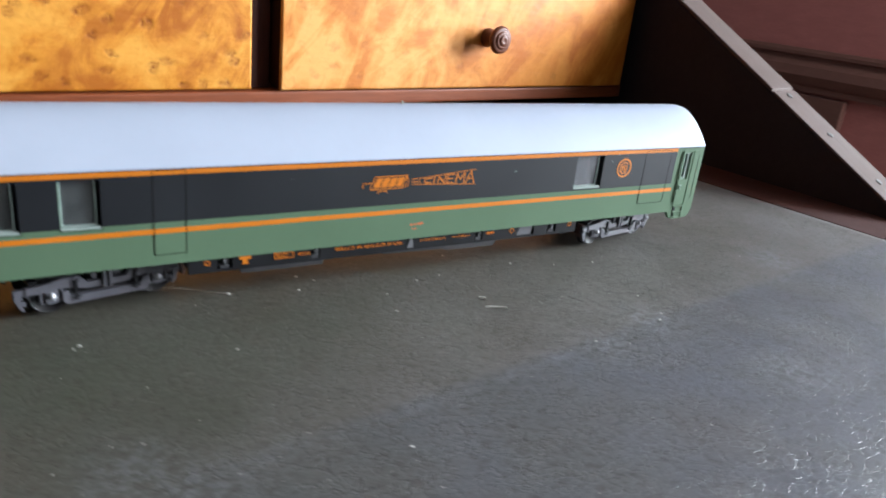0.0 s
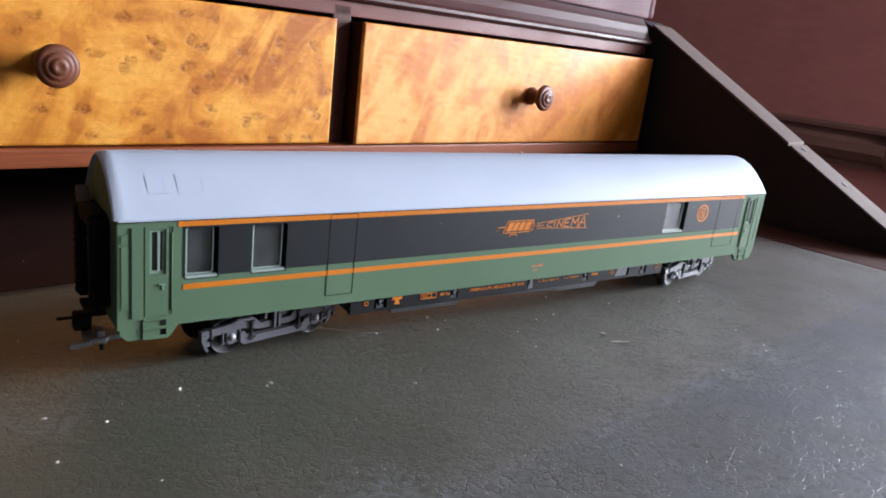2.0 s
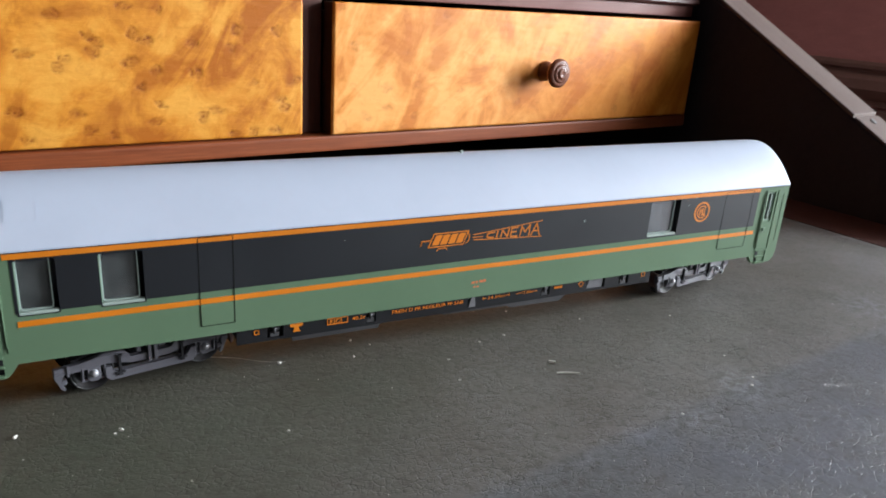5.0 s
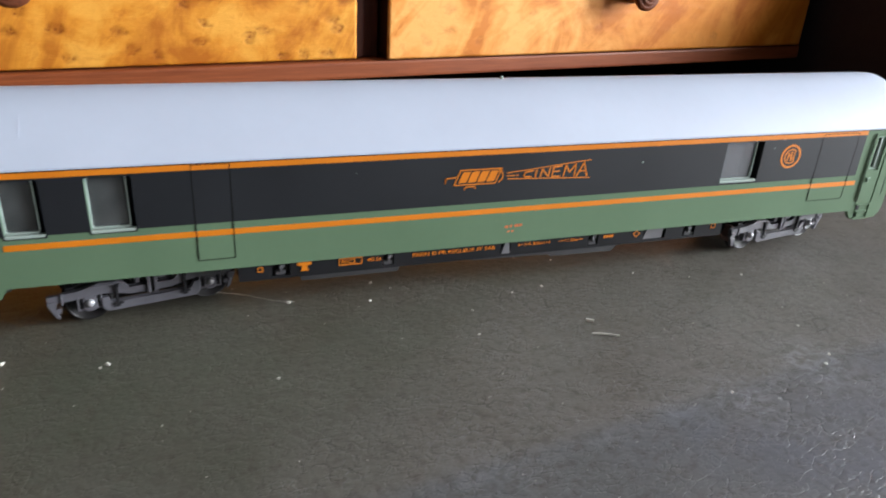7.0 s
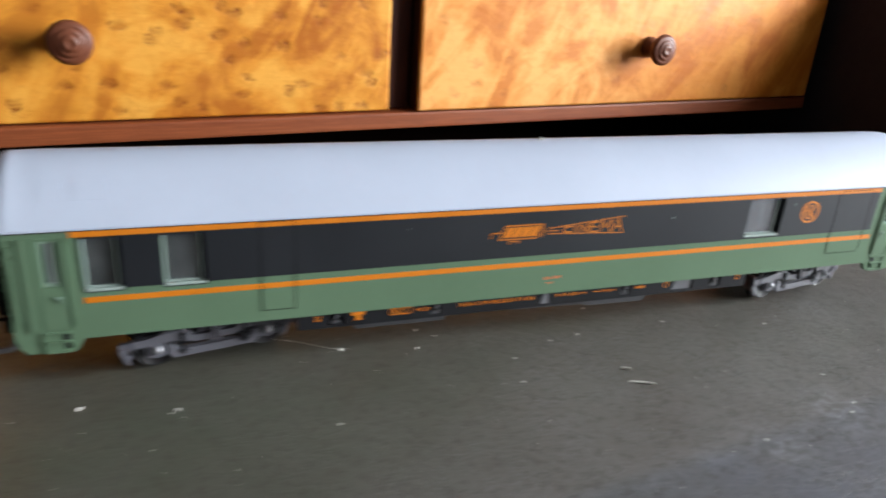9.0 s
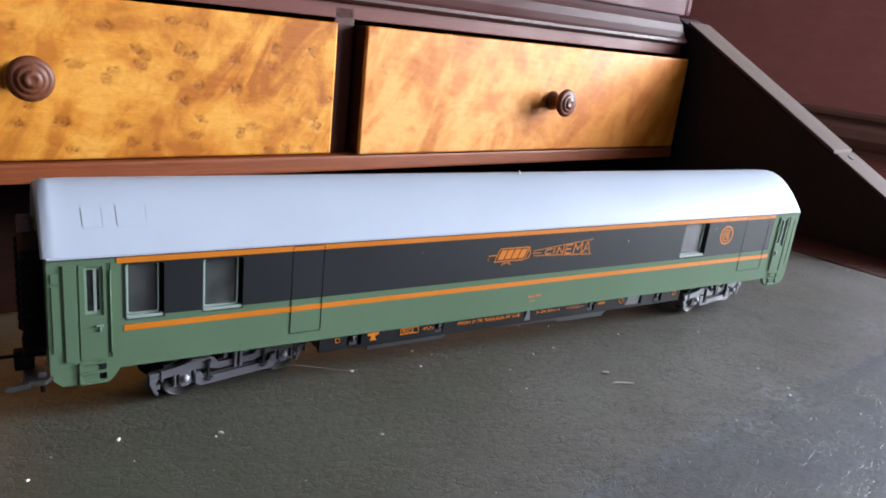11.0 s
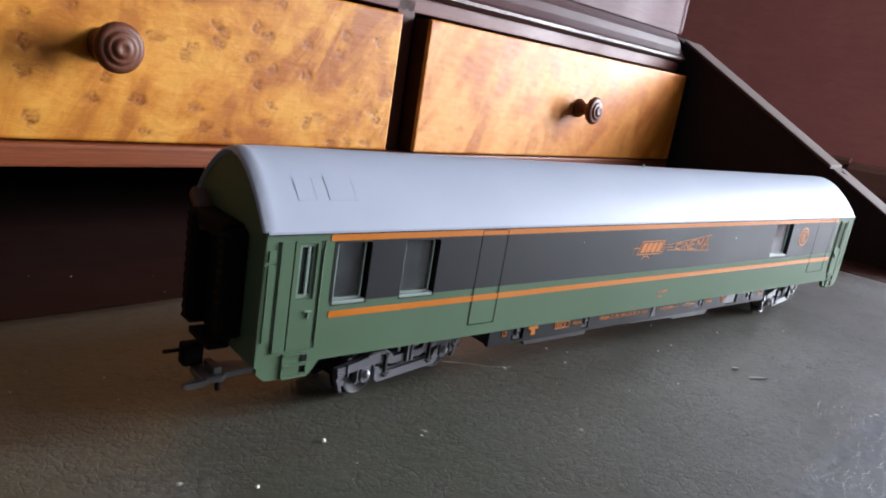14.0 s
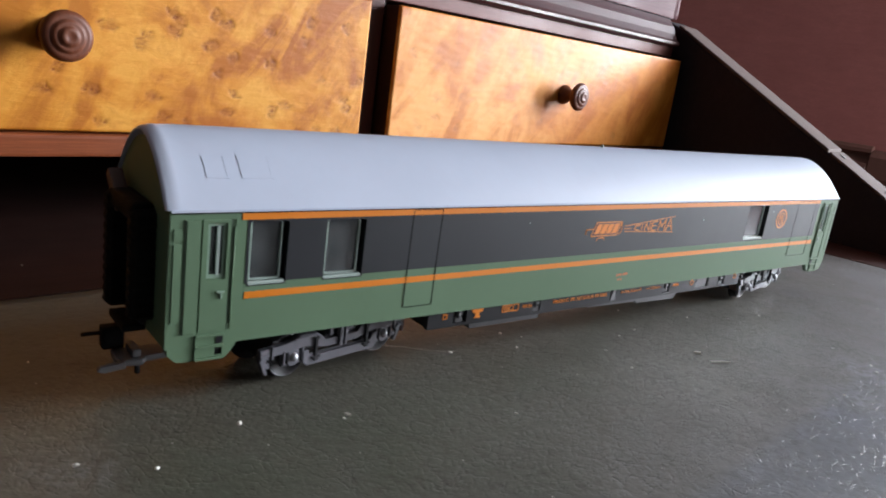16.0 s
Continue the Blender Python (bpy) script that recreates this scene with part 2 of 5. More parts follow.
        away.inputs[1].default_value = (pu + 0.0025, pv + 0.0025, 0.0025)
        rub = math_node(nt, "MAXIMUM", rub, ramp(nt, away.outputs["Value"], [(pr * 0.2, grey(pw)), (pr * 1.3, grey(0.0))]))
    flecks = ramp(nt, noise_tex(nt, v, 420, 4, 0.65, 0.4), [(0.45, grey(0.12)), (0.62, grey(1.0))])
    lip = times(ramp(nt, cells(soft, 340, 1.7), [(0.0, grey(1.0)), (0.055, grey(0.0))]), wear, ramp(nt, fold, [(0.36, grey(0.25)), (0.52, grey(1.0))]), ramp(nt, noise_tex(nt, v, 36, 3), [(0.40, grey(0.4)), (0.62, grey(1.0))]))
    pale = math_node(nt, "MAXIMUM", lip, math_node(nt, "MULTIPLY", rub, flecks))
    col = mix(nt, math_node(nt, "MULTIPLY", pale, 0.75), col, (0.27, 0.275, 0.295))
    nt.links.new(col, b.inputs["Base Color"])
    nt.links.new(ramp(nt, patch, [(0.3, grey(0.38)), (0.7, grey(0.55))]), b.inputs["Roughness"])
    h = math_node(nt, "ADD", math_node(nt, "MULTIPLY", pebble, 0.45), math_node(nt, "MULTIPLY", grain, 0.28))
    h = math_node(nt, "ADD", h, math_node(nt, "MULTIPLY", fold, 0.70))
    h = math_node(nt, "ADD", h, math_node(nt, "MULTIPLY", ramp(nt, pads, [(0.0, grey(0.0)), (0.22, grey(1.0))]), 0.05))
    h = math_node(nt, "SUBTRACT", h, math_node(nt, "MULTIPLY", crease, 0.50))
    h = math_node(nt, "SUBTRACT", h, math_node(nt, "MULTIPLY", hair, 0.36))
    h = math_node(nt, "ADD", h, math_node(nt, "MULTIPLY", pale, 0.07))
    b.inputs["Coat Weight"].default_value = 0.15
    b.inputs["Coat Roughness"].default_value = 0.27
    bump(nt, b, h, 0.56, 0.0005)
    return m


def glass(name, col=(0.8, 0.85, 0.85), rough=0.2, trans=0.75, dust=0.0):
    m, nt, b = material(name)
    v = coords(nt)
    n = noise_tex(nt, v, 300, 4)
    film = noise_tex(nt, v, 130, 3, 0.6)
    nt.links.new(ramp(nt, film, [(0.35, tuple(c * (1 - dust) for c in col)), (0.65, tuple(min(1, c * (1 + dust)) for c in col))]), b.inputs["Base Color"])
    nt.links.new(ramp(nt, n, [(0.3, grey(rough * 0.6)), (0.7, grey(rough * 1.5))]), b.inputs["Roughness"])
    nt.links.new(ramp(nt, film, [(0.35, grey(min(1, trans * (1 + dust * 0.3)))), (0.65, grey(trans * (1 - dust * 0.4)))]), b.inputs["Transmission Weight"])
    b.inputs["IOR"].default_value = 1.45
    return m


GREEN = paint("moss_green_plastic", (0.119, 0.188, 0.114), 0.55, 0.06, 40)
ROOF = paint("pale_grey_roof_plastic", (0.492, 0.536, 0.640), 0.48, 0.04, 30)
GREEN.node_tree.nodes["Principled BSDF"].inputs["Specular IOR Level"].default_value = 0.16
ROOF.node_tree.nodes["Principled BSDF"].inputs["Specular IOR Level"].default_value = 0.36
BLACK = paint("charcoal_band_paint", (0.012, 0.0135, 0.017), 0.56, 0.12, 40)
BLACK.node_tree.nodes["Principled BSDF"].inputs["Specular IOR Level"].default_value = 0.35
ORANGE = paint("orange_stripe_paint", (0.69, 0.205, 0.010), 0.42, 0.08, 90)
BOGIE = paint("slate_grey_plastic", (0.088, 0.086, 0.100), 0.42, 0.15, 150)
UNDERGREY = paint("dark_grey_plastic", (0.060, 0.060, 0.065), 0.4, 0.12, 120)
FRAME = paint("black_underframe_plastic", (0.014, 0.014, 0.016), 0.45, 0.15, 90)
RUBBER = paint("black_bellows_rubber", (0.007, 0.0065, 0.0065), 0.8, 0.2, 150)
STEEL = paint("browned_wheel_steel", (0.020, 0.019, 0.020), 0.5, 0.2, 200, metal=0.1)
STEEL.node_tree.nodes["Principled BSDF"].inputs["Specular IOR Level"].default_value = 0.12
BRIGHT = paint("worn_rim_steel", (0.07, 0.07, 0.072), 0.42, 0.1, 200, metal=1.0)
RUBBER.node_tree.nodes["Principled BSDF"].inputs["Specular IOR Level"].default_value = 0.15
CAP = paint("silvery_axle_cap_paint", (0.40, 0.40, 0.42), 0.3, 0.1, 200, metal=0.4)
FRAME.node_tree.nodes["Principled BSDF"].inputs["Specular IOR Level"].default_value = 0.22
DKGREEN = paint("dark_green_groove", (0.070, 0.110, 0.070), 0.6, 0.1, 90)
COUPLER = paint("dull_coupler_metal", (0.19, 0.19, 0.20), 0.42, 0.15, 200, metal=0.4)
SCREW = paint("tarnished_screw", (0.15, 0.135, 0.125), 0.55, 0.2, 300)
PALE = paint("pale_window_rim", (0.35, 0.42, 0.385), 0.35, 0.06, 90)
PALEGREEN = paint("light_green_rim", (0.20, 0.29, 0.22), 0.45, 0.08, 90)
PANEGREY = paint("light_grey_plate", (0.16, 0.16, 0.17), 0.22, 0.08, 120)
INSIDE = paint("dark_interior_plastic", (0.03, 0.033, 0.036), 0.6, 0.1, 90)
RUST = paint("brown_end_plate", (0.115, 0.062, 0.052), 0.55, 0.2, 150)
# paler, less clear pane: reflected daylight is put into its colour
PANEPALE = glass("reflection_paled_plastic", (0.46, 0.47, 0.50), 0.15, 0.72)
PANE = glass("clouded_window_plastic", (0.43, 0.455, 0.465), 0.12, 0.88, 0.15)
BURL1 = burl("golden_birdseye_veneer", (0.71, 0.326, 0.048), (0.60, 0.228, 0.022), (0.39, 0.113, 0.008), 1.12, 3.1, 30, 0.8, 0.5)
BURL2 = burl("pale_golden_veneer", (0.80, 0.375, 0.105), (0.70, 0.275, 0.055), (0.50, 0.145, 0.015), 0.85, 7.7, 33, 0.55, 0.085)
KNOBWOOD = wood("turned_dark_wood", (0.095, 0.027, 0.012), (0.21, 0.064, 0.028), 0.48, (200, 200, 40), 1.0, coat=0.03, spec=0.35)
MAHOGANY = wood("dark_mahogany", (0.022, 0.009, 0.006), (0.062, 0.022, 0.013), 0.5, (3, 60, 60), coat=0.08, spec=0.3)
EBONY = wood("blackened_mahogany", (0.030, 0.023, 0.027), (0.048, 0.036, 0.040), 0.8, (3, 60, 60), spec=0.15)
TOPRED = wood("dark_red_polish", (0.062, 0.012, 0.016), (0.110, 0.024, 0.030), 0.5, (3, 40, 40), spec=0.12)
MAHOGRED = wood("red_mahogany", (0.165, 0.038, 0.012), (0.37, 0.105, 0.036), 0.5, (3, 70, 70), coat=0.05, spec=0.3)
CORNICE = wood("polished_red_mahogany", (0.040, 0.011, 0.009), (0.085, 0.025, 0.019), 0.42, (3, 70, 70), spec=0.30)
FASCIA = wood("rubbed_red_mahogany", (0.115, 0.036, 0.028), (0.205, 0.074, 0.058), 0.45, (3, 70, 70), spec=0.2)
# mahogany with the shade under the shelf put into its colour
SHADED = wood("mahogany_with_painted_shade", (0.015, 0.0055, 0.004), (0.034, 0.0115, 0.0075), 0.7, (3, 60, 60), spec=0.12)
DIVIDER = wood("red_brown_upright", (0.055, 0.019, 0.014), (0.105, 0.037, 0.027), 0.55, (60, 60, 3), spec=0.25)
# near-black wood: the cavity's shade is put into the colour
VOID = wood("shade_black_wood", (0.004, 0.003, 0.003), (0.007, 0.005, 0.005), 0.9, (3, 60, 60), spec=0.1)
EDGEWOOD = wood("worn_grey_brown_edge", (0.098, 0.064, 0.054), (0.160, 0.110, 0.094), 0.7, (60, 4, 4), spec=0.3)
WALLWOOD = wood("brown_red_panelling", (0.375, 0.132, 0.116), (0.490, 0.185, 0.163), 0.55, (3, 3, 12), 6.0)
TRIMWOOD = wood("dull_brown_red_moulding", (0.135, 0.062, 0.048), (0.190, 0.090, 0.070), 0.65, (3, 3, 12), 6.0, spec=0.3)
LEATHER = leather("olive_brown_leather")
PLASTER = paint("dull_plaster", (0.11, 0.095, 0.09), 0.85, 0.1, 3, 0.0008)
CEILING = paint("ceiling_paint", (0.20, 0.19, 0.18), 0.85, 0.06, 3, 0.0008)
BOARDS = wood("floor_boards", (0.06, 0.03, 0.015), (0.14, 0.07, 0.035), 0.5, (30, 3, 3))
WHITE = paint("window_paint", (0.7, 0.7, 0.68), 0.5, 0.06, 8)
WINGLASS = glass("window_glass", (1, 1, 1), 0.02, 1.0)
DUST = paint("dust_crumb", (0.85, 0.82, 0.75), 0.9, 0.15, 900)
REDINK = paint("red_orange_print", (0.62, 0.17, 0.06), 0.5, 0.1, 90)


# ---- mesh helpers ----
def box(bm, x0, x1, y0, y1, z0, z1, bevel=0.0):
    vs = [bm.verts.new((x, y, z)) for x in (x0, x1) for y in (y0, y1) for z in (z0, z1)]
    faces = [bm.faces.new([vs[i] for i in f]) for f in ((0, 1, 3, 2), (4, 6, 7, 5), (0, 4, 5, 1), (2, 3, 7, 6), (0, 2, 6, 4), (1, 5, 7, 3))]
    if bevel:
        edges = list({e for f in faces for e in f.edges})
        bmesh.ops.bevel(bm, geom=edges, offset=bevel, segments=2, affect="EDGES", profile=0.6)
    return faces


def prism(bm, pts, a0, a1, axis="y", bevel=0.0):
    """Extrudes a closed outline, given in the other two axes in order, from a0 to a1."""
    def place(p, a):
        return {"x": (a, p[0], p[1]), "y": (p[0], a, p[1]), "z": (p[0], p[1], a)}[axis]
    lo = [bm.verts.new(place(p, a0)) for p in pts]
    hi = [bm.verts.new(place(p, a1)) for p in pts]
    faces = [bm.faces.new(lo), bm.faces.new(hi[::-1])]
    n = len(pts)
    for i in range(n):
        faces.append(bm.faces.new((lo[i], hi[i], hi[(i + 1) % n], lo[(i + 1) % n])))
    if bevel:
        edges = list({e for f in faces for e in f.edges})
        bmesh.ops.bevel(bm, geom=edges, offset=bevel, segments=1, affect="EDGES")
    return faces


def lathe(bm, profile, m, seg=20, smooth=True):
    """Turns (radius, height) pairs round m's z axis."""
    rings = []
    for r, h in profile:
        if r < 1e-9:
            rings.append([bm.verts.new(m @ Vector((0, 0, h)))])
        else:
            rings.append([bm.verts.new(m @ Vector((r * math.cos(2 * math.pi * i / seg), r * math.sin(2 * math.pi * i / seg), h))) for i in range(seg)])
    for a, b in zip(rings, rings[1:]):
        for i in range(seg):
            j = (i + 1) % seg
            if len(a) == 1 and len(b) == 1:
                continue
            if len(a) == 1:
                f = bm.faces.new((a[0], b[i], b[j]))
            elif len(b) == 1:
                f = bm.faces.new((a[i], b[0], a[j]))
            else:
                f = bm.faces.new((a[i], b[i], b[j], a[j]))
            f.smooth = smooth


def holed(bm, x0, x1, z0, z1, holes, y0, y1):
    """A slab in the x-z plane from y0 to y1 with rectangular openings (hx0, hx1, hz0, hz1)."""
    xs = sorted({x0, x1, *(min(max(h[i], x0), x1) for h in holes for i in (0, 1))})
    zs = sorted({z0, z1, *(min(max(h[i], z0), z1) for h in holes for i in (2, 3))})
    def solid(i, k):
        if not (0 <= i < len(xs) - 1 and 0 <= k < len(zs) - 1):
            return False
        cx, cz = (xs[i] + xs[i + 1]) / 2, (zs[k] + zs[k + 1]) / 2
        return not any(h[0] < cx < h[1] and h[2] < cz < h[3] for h in holes)
    verts = {}
    def vert(i, k, y):
        if (i, k, y) not in verts:
            verts[i, k, y] = bm.verts.new((xs[i], y, zs[k]))
        return verts[i, k, y]
    for i in range(len(xs) - 1):
        for k in range(len(zs) - 1):
            if not solid(i, k):
                continue
            a, b, c, d = (i, k), (i + 1, k), (i + 1, k + 1), (i, k + 1)
            bm.faces.new([vert(*p, y0) for p in (a, b, c, d)])
            bm.faces.new([vert(*p, y1) for p in (d, c, b, a)])
            for p, q, (di, dk) in ((a, b, (0, -1)), (b, c, (1, 0)), (c, d, (0, 1)), (d, a, (-1, 0))):
                if not solid(i + di, k + dk):
                    bm.faces.new((vert(*q, y0), vert(*p, y0), vert(*p, y1), vert(*q, y1)))


def rounded(x0, x1, z0, z1, rad, seg=5):
    """The corners of a rectangle in the x-z plane, rounded."""
    pts = []
    for cx, cz, a0 in ((x1 - rad, z1 - rad, 0), (x0 + rad, z1 - rad, 90), (x0 + rad, z0 + rad, 180), (x1 - rad, z0 + rad, 270)):
        for k in range(seg + 1):
            a = radians(a0 + 90 * k / seg)
            pts.append((cx + rad * math.cos(a), cz + rad * math.sin(a)))
    return pts


def lining(bm, outer, inner, y0, y1):
    """A band between two outlines of equal count, from y0 to y1."""
    loops = [[bm.verts.new((x, y, z)) for x, z in pts] for pts, y in ((outer, y0), (inner, y0), (inner, y1), (outer, y1))]
    n = len(outer)
    for a, b in zip(loops, loops[1:] + loops[:1]):
        for i in range(n):
            bm.faces.new((a[i], a[(i + 1) % n], b[(i + 1) % n], b[i]))


def bar(bm, p, q, width, y0, y1):
    """A thin straight stroke in the x-z plane from p to q."""
    p, q = Vector(p), Vector(q)
    d = (q - p).normalized()
    n = Vector((-d.y, d.x)) * width / 2
    e = d * width * 0.35
    prism(bm, [p - n - e, q - n + e, q + n + e, p + n - e], y0, y1, "y")


def ring(bm, cx, cz, r0, r1, y0, y1, seg=36, a0=0.0, a1=360.0):
    full = abs(a1 - a0) >= 360
    n = seg if full else seg + 1
    loops = []
    for i in range(n):
        a = radians(a0 + (a1 - a0) * i / seg)
        loops.append([bm.verts.new((cx + r * math.cos(a), y, cz + r * math.sin(a))) for r, y in ((r0, y0), (r1, y0), (r1, y1), (r0, y1))])
    for i in range(seg):
        a, b = loops[i], loops[(i + 1) % n]
        for k in range(4):
            bm.faces.new((a[k], a[(k + 1) % 4], b[(k + 1) % 4], b[k]))
    if not full:
        bm.faces.new(loops[0])
        bm.faces.new(loops[-1][::-1])


def part(name, bm, mat, parent, label=""):
    bmesh.ops.recalc_face_normals(bm, faces=bm.faces)
    me = bpy.data.meshes.new(name)
    bm.to_mesh(me)
    bm.free()
    me.materials.append(mat)
    ob = new(name, me)
    ob.parent = parent
    if label:
        ob["label"] = label
    return ob


def thing(name, m, label, category, group="", kind=""):
    ob = new(name)
    ob.empty_display_size = 0.01
    ob.matrix_world = m
    return tagged(ob, label, category, group, kind)


def lettering(text, size, x, y, z, depth, mat, parent, width=0.0):
    """Raised lettering in the x-z plane, its lower left corner at x, z; drawn out to the given width."""
    cu = bpy.data.curves.new("lettering", "FONT")
    cu.body, cu.size, cu.extrude = text, size, depth
    tmp = bpy.data.objects.new("lettering_shape", cu)
    me = bpy.data.meshes.new_from_object(tmp)
    bpy.data.objects.remove(tmp)
    me.name = "lettering"
    w = max(v.co.x for v in me.vertices) if len(me.vertices) else 1
    k = width / w if width else 1.0
    me.transform(Matrix.Diagonal((k, 1, 1, 1)))
    me.transform(Matrix.Translation((x, y, z)) @ Matrix.Rotation(radians(90), 4, "X"))
    me.materials.clear()
    me.materials.append(mat)
    ob = new("lettering", me)
    ob.parent = parent
    return ob


# ---- room ----
def slab(name, label, category, mat, x0, x1, y0, y1, z0, z1):
    bm = bmesh.new()
    box(bm, x0, x1, y0, y1, z0, z1)
    ob = part(name, bm, mat, None)
    ob.matrix_world = DESK
    return tagged(ob, label, category, kind="structure")


FLOOR_Z, CEIL_Z, WEST, NORTH = -0.76, 1.75, -2.2, 0.95
slab("floor", "dark brown wooden floor boards", "floor", BOARDS, WEST - 0.1, EAST + 0.15, SOUTH - 0.1, NORTH + 0.1, FLOOR_Z - 0.1, FLOOR_Z)
slab("ceiling", "plain off-white painted ceiling", "ceiling", CEILING, WEST - 0.1, EAST + 0.15, SOUTH - 0.1, NORTH + 0.1, CEIL_Z, CEIL_Z + 0.1)
slab("wall_west", "plain dull plaster wall", "wall", PLASTER, WEST - 0.1, WEST, SOUTH - 0.1, NORTH + 0.1, FLOOR_Z, CEIL_Z)
slab("wall_north", "plain dull plaster wall behind the bureau", "wall", PLASTER, WEST, EAST + 0.15, NORTH, NORTH + 0.1, FLOOR_Z, CEIL_Z)
for side, lo, hi, mat, label in (("south", WEST, EAST, PLASTER, "plain dull plaster wall with a window"), ("east", SOUTH, NORTH, WALLWOOD, "matt brown-red painted wooden wall with mouldings")):
    bm = bmesh.new()
    holed(bm, lo, hi, FLOOR_Z, CEIL_Z, [w[1] for w in WINDOWS if w[0] == side], 0, 0.15)
    place = Matrix(((1, 0, 0, 0), (0, -1, 0, SOUTH), (0, 0, 1, 0), (0, 0, 0, 1))) if side == "south" else Matrix(((0, 1, 0, EAST), (1, 0, 0, 0), (0, 0, 1, 0), (0, 0, 0, 1)))
    bmesh.ops.transform(bm, matrix=place, verts=bm.verts)
    ob = part("wall_" + side, bm, mat, None)
    ob.matrix_world = DESK
    tagged(ob, label, "wall", kind="structure")

# windows
for number, (side, (w0, w1, wz0, wz1), power, tone) in enumerate(WINDOWS, 1):
    window = thing("window_%d" % number, DESK, "unseen tall white-painted casement window", "window", kind="structure")
    mid = (w0 + w1) / 2
    place = Matrix(((1, 0, 0, 0), (0, -1, 0, SOUTH), (0, 0, 1, 0), (0, 0, 0, 1))) if side == "south" else Matrix(((0, 1, 0, EAST), (1, 0, 0, 0), (0, 0, 1, 0), (0, 0, 0, 1)))
    bm = bmesh.new()
    for a, b, c, d in ((w0, w0 + 0.04, wz0, wz1), (w1 - 0.04, w1, wz0, wz1), (w0 + 0.04, w1 - 0.04, wz0, wz0 + 0.04), (w0 + 0.04, w1 - 0.04, wz1 - 0.04, wz1), (mid - 0.02, mid + 0.02, wz0 + 0.04, wz1 - 0.04)):
        box(bm, a, b, 0.05, 0.10, c, d, 0.004)
    bmesh.ops.transform(bm, matrix=place, verts=bm.verts)
    part("window_frame", bm, WHITE, window)
    for a, b in ((w0 + 0.04, mid - 0.02), (mid + 0.02, w1 - 0.04)):
        bm = bmesh.new()
        box(bm, a, b, 0.073, 0.077, wz0 + 0.04, wz1 - 0.04)
        bmesh.ops.transform(bm, matrix=place, verts=bm.verts)
        pane = part("pane", bm, WINGLASS, window)
        pane.visible_shadow = False

# mouldings on the panelled part of the east wall, beside the bureau
def wall_moulding(name, profile, v0, v1, label):
    bm = bmesh.new()
    prism(bm, [(EAST - d, z) for d, z in profile], v0, v1, "y")
    ob = part(name, bm, TRIMWOOD, None)
    ob.matrix_world = DESK
    return tagged(ob, label, "moulding", kind="structure")


MZ = 0.014
wall_moulding("trim_rail", [(-0.002, MZ), (0.012, MZ), (0.018, MZ - 0.006), (0.018, MZ - 0.013), (0.010, MZ - 0.017), (0.010, MZ - 0.022), (0.026, MZ - 0.034), (0.031, MZ - 0.052), (0.022, MZ - 0.068), (0.015, MZ - 0.073), (0.015, MZ - 0.084), (-0.002, MZ - 0.084)], 0.306, NORTH, "brown-red moulded wooden dado rail")
wall_moulding("trim_rail_block", [(-0.002, MZ - 0.006), (0.018, MZ - 0.010), (0.026, MZ - 0.020), (0.026, MZ - 0.060), (0.018, MZ - 0.076), (-0.002, MZ - 0.080)], -0.40, 0.3045, "brown wooden block that breaks the dado rail forward")
for a, b, c, d in ((-0.40, 0.06, -0.70, MZ - 0.090), (0.475, NORTH, -0.70, MZ - 0.090)):
    bm = bmesh.new()
    box(bm, EAST - 0.018, EAST + 0.002, a, b, c, d, 0.003)
    ob = part("trim_panel_frame", bm, TRIMWOOD, None)
    ob.matrix_world = DESK
    tagged(ob, "brown-red painted wooden panel frame", "panelling", kind="structure")

# ---- bureau ----
IN = 0.249                                    # inner face of the side
SLOPE = 0.574


def slant(v):
    return 0.0470 + (v - 0.0303) * SLOPE


bureau = thing("bureau", DESK, "old open mahogany slant-front bureau with golden veneer drawers", "bureau")
TOPV, TOPZ, BACKV = 0.140, slant(0.140), 0.36
for sgn in (1, -1):
    u0, u1 = sorted((sgn * 0.2525, sgn * 0.2755))
    s0, s1 = sorted((sgn * 0.2527, sgn * 0.2752))
    bm = bmesh.new()
    prism(bm, [(-0.0530, FLOOR_Z), (-0.0530, -0.0014), (TOPV, TOPZ - 0.0014), (BACKV, TOPZ - 0.0014), (BACKV, FLOOR_Z)], u0, u1, "x", 0.0008)
    part("side_panel", bm, EBONY, bureau, "blackened mahogany side panel")
    # upper edging, plain; lower edging, a separate strip with screws
    for va, vb, lab in ((0.0312, 0.1325, "worn grey-brown upper edge"), (-0.0525, 0.0302, "worn grey-brown lower edge strip with screws")):
        bm = bmesh.new()
        lift = 0.0010 if va > 0 else 0.0004
        prism(bm, [(va, slant(va) - 0.0010), (vb, slant(vb) - 0.0010), (vb, slant(vb) + lift), (va, slant(va) + lift)], s0, s1, "x", 0.0003)
        strip = part("edge_strip", bm, EDGEWOOD, bureau, lab)
        if va < 0:
            for sv in (0.0265, 0.0005, -0.0285):
                bm = bmesh.new()
                tilt = Matrix.Translation(((s0 + s1) / 2, sv, slant(sv) + 0.0003)) @ pose(0, 0, 0, math.degrees(math.atan(SLOPE)))
                lathe(bm, [(0.0, 0.0), (0.0017, 0.0), (0.0017, 0.0005), (0.00045, 0.0006), (0.0004, 0.0003), (0.0, 0.0003)], tilt, 14, False)
                part("screw", bm, SCREW, strip, "slotted steel screw head")

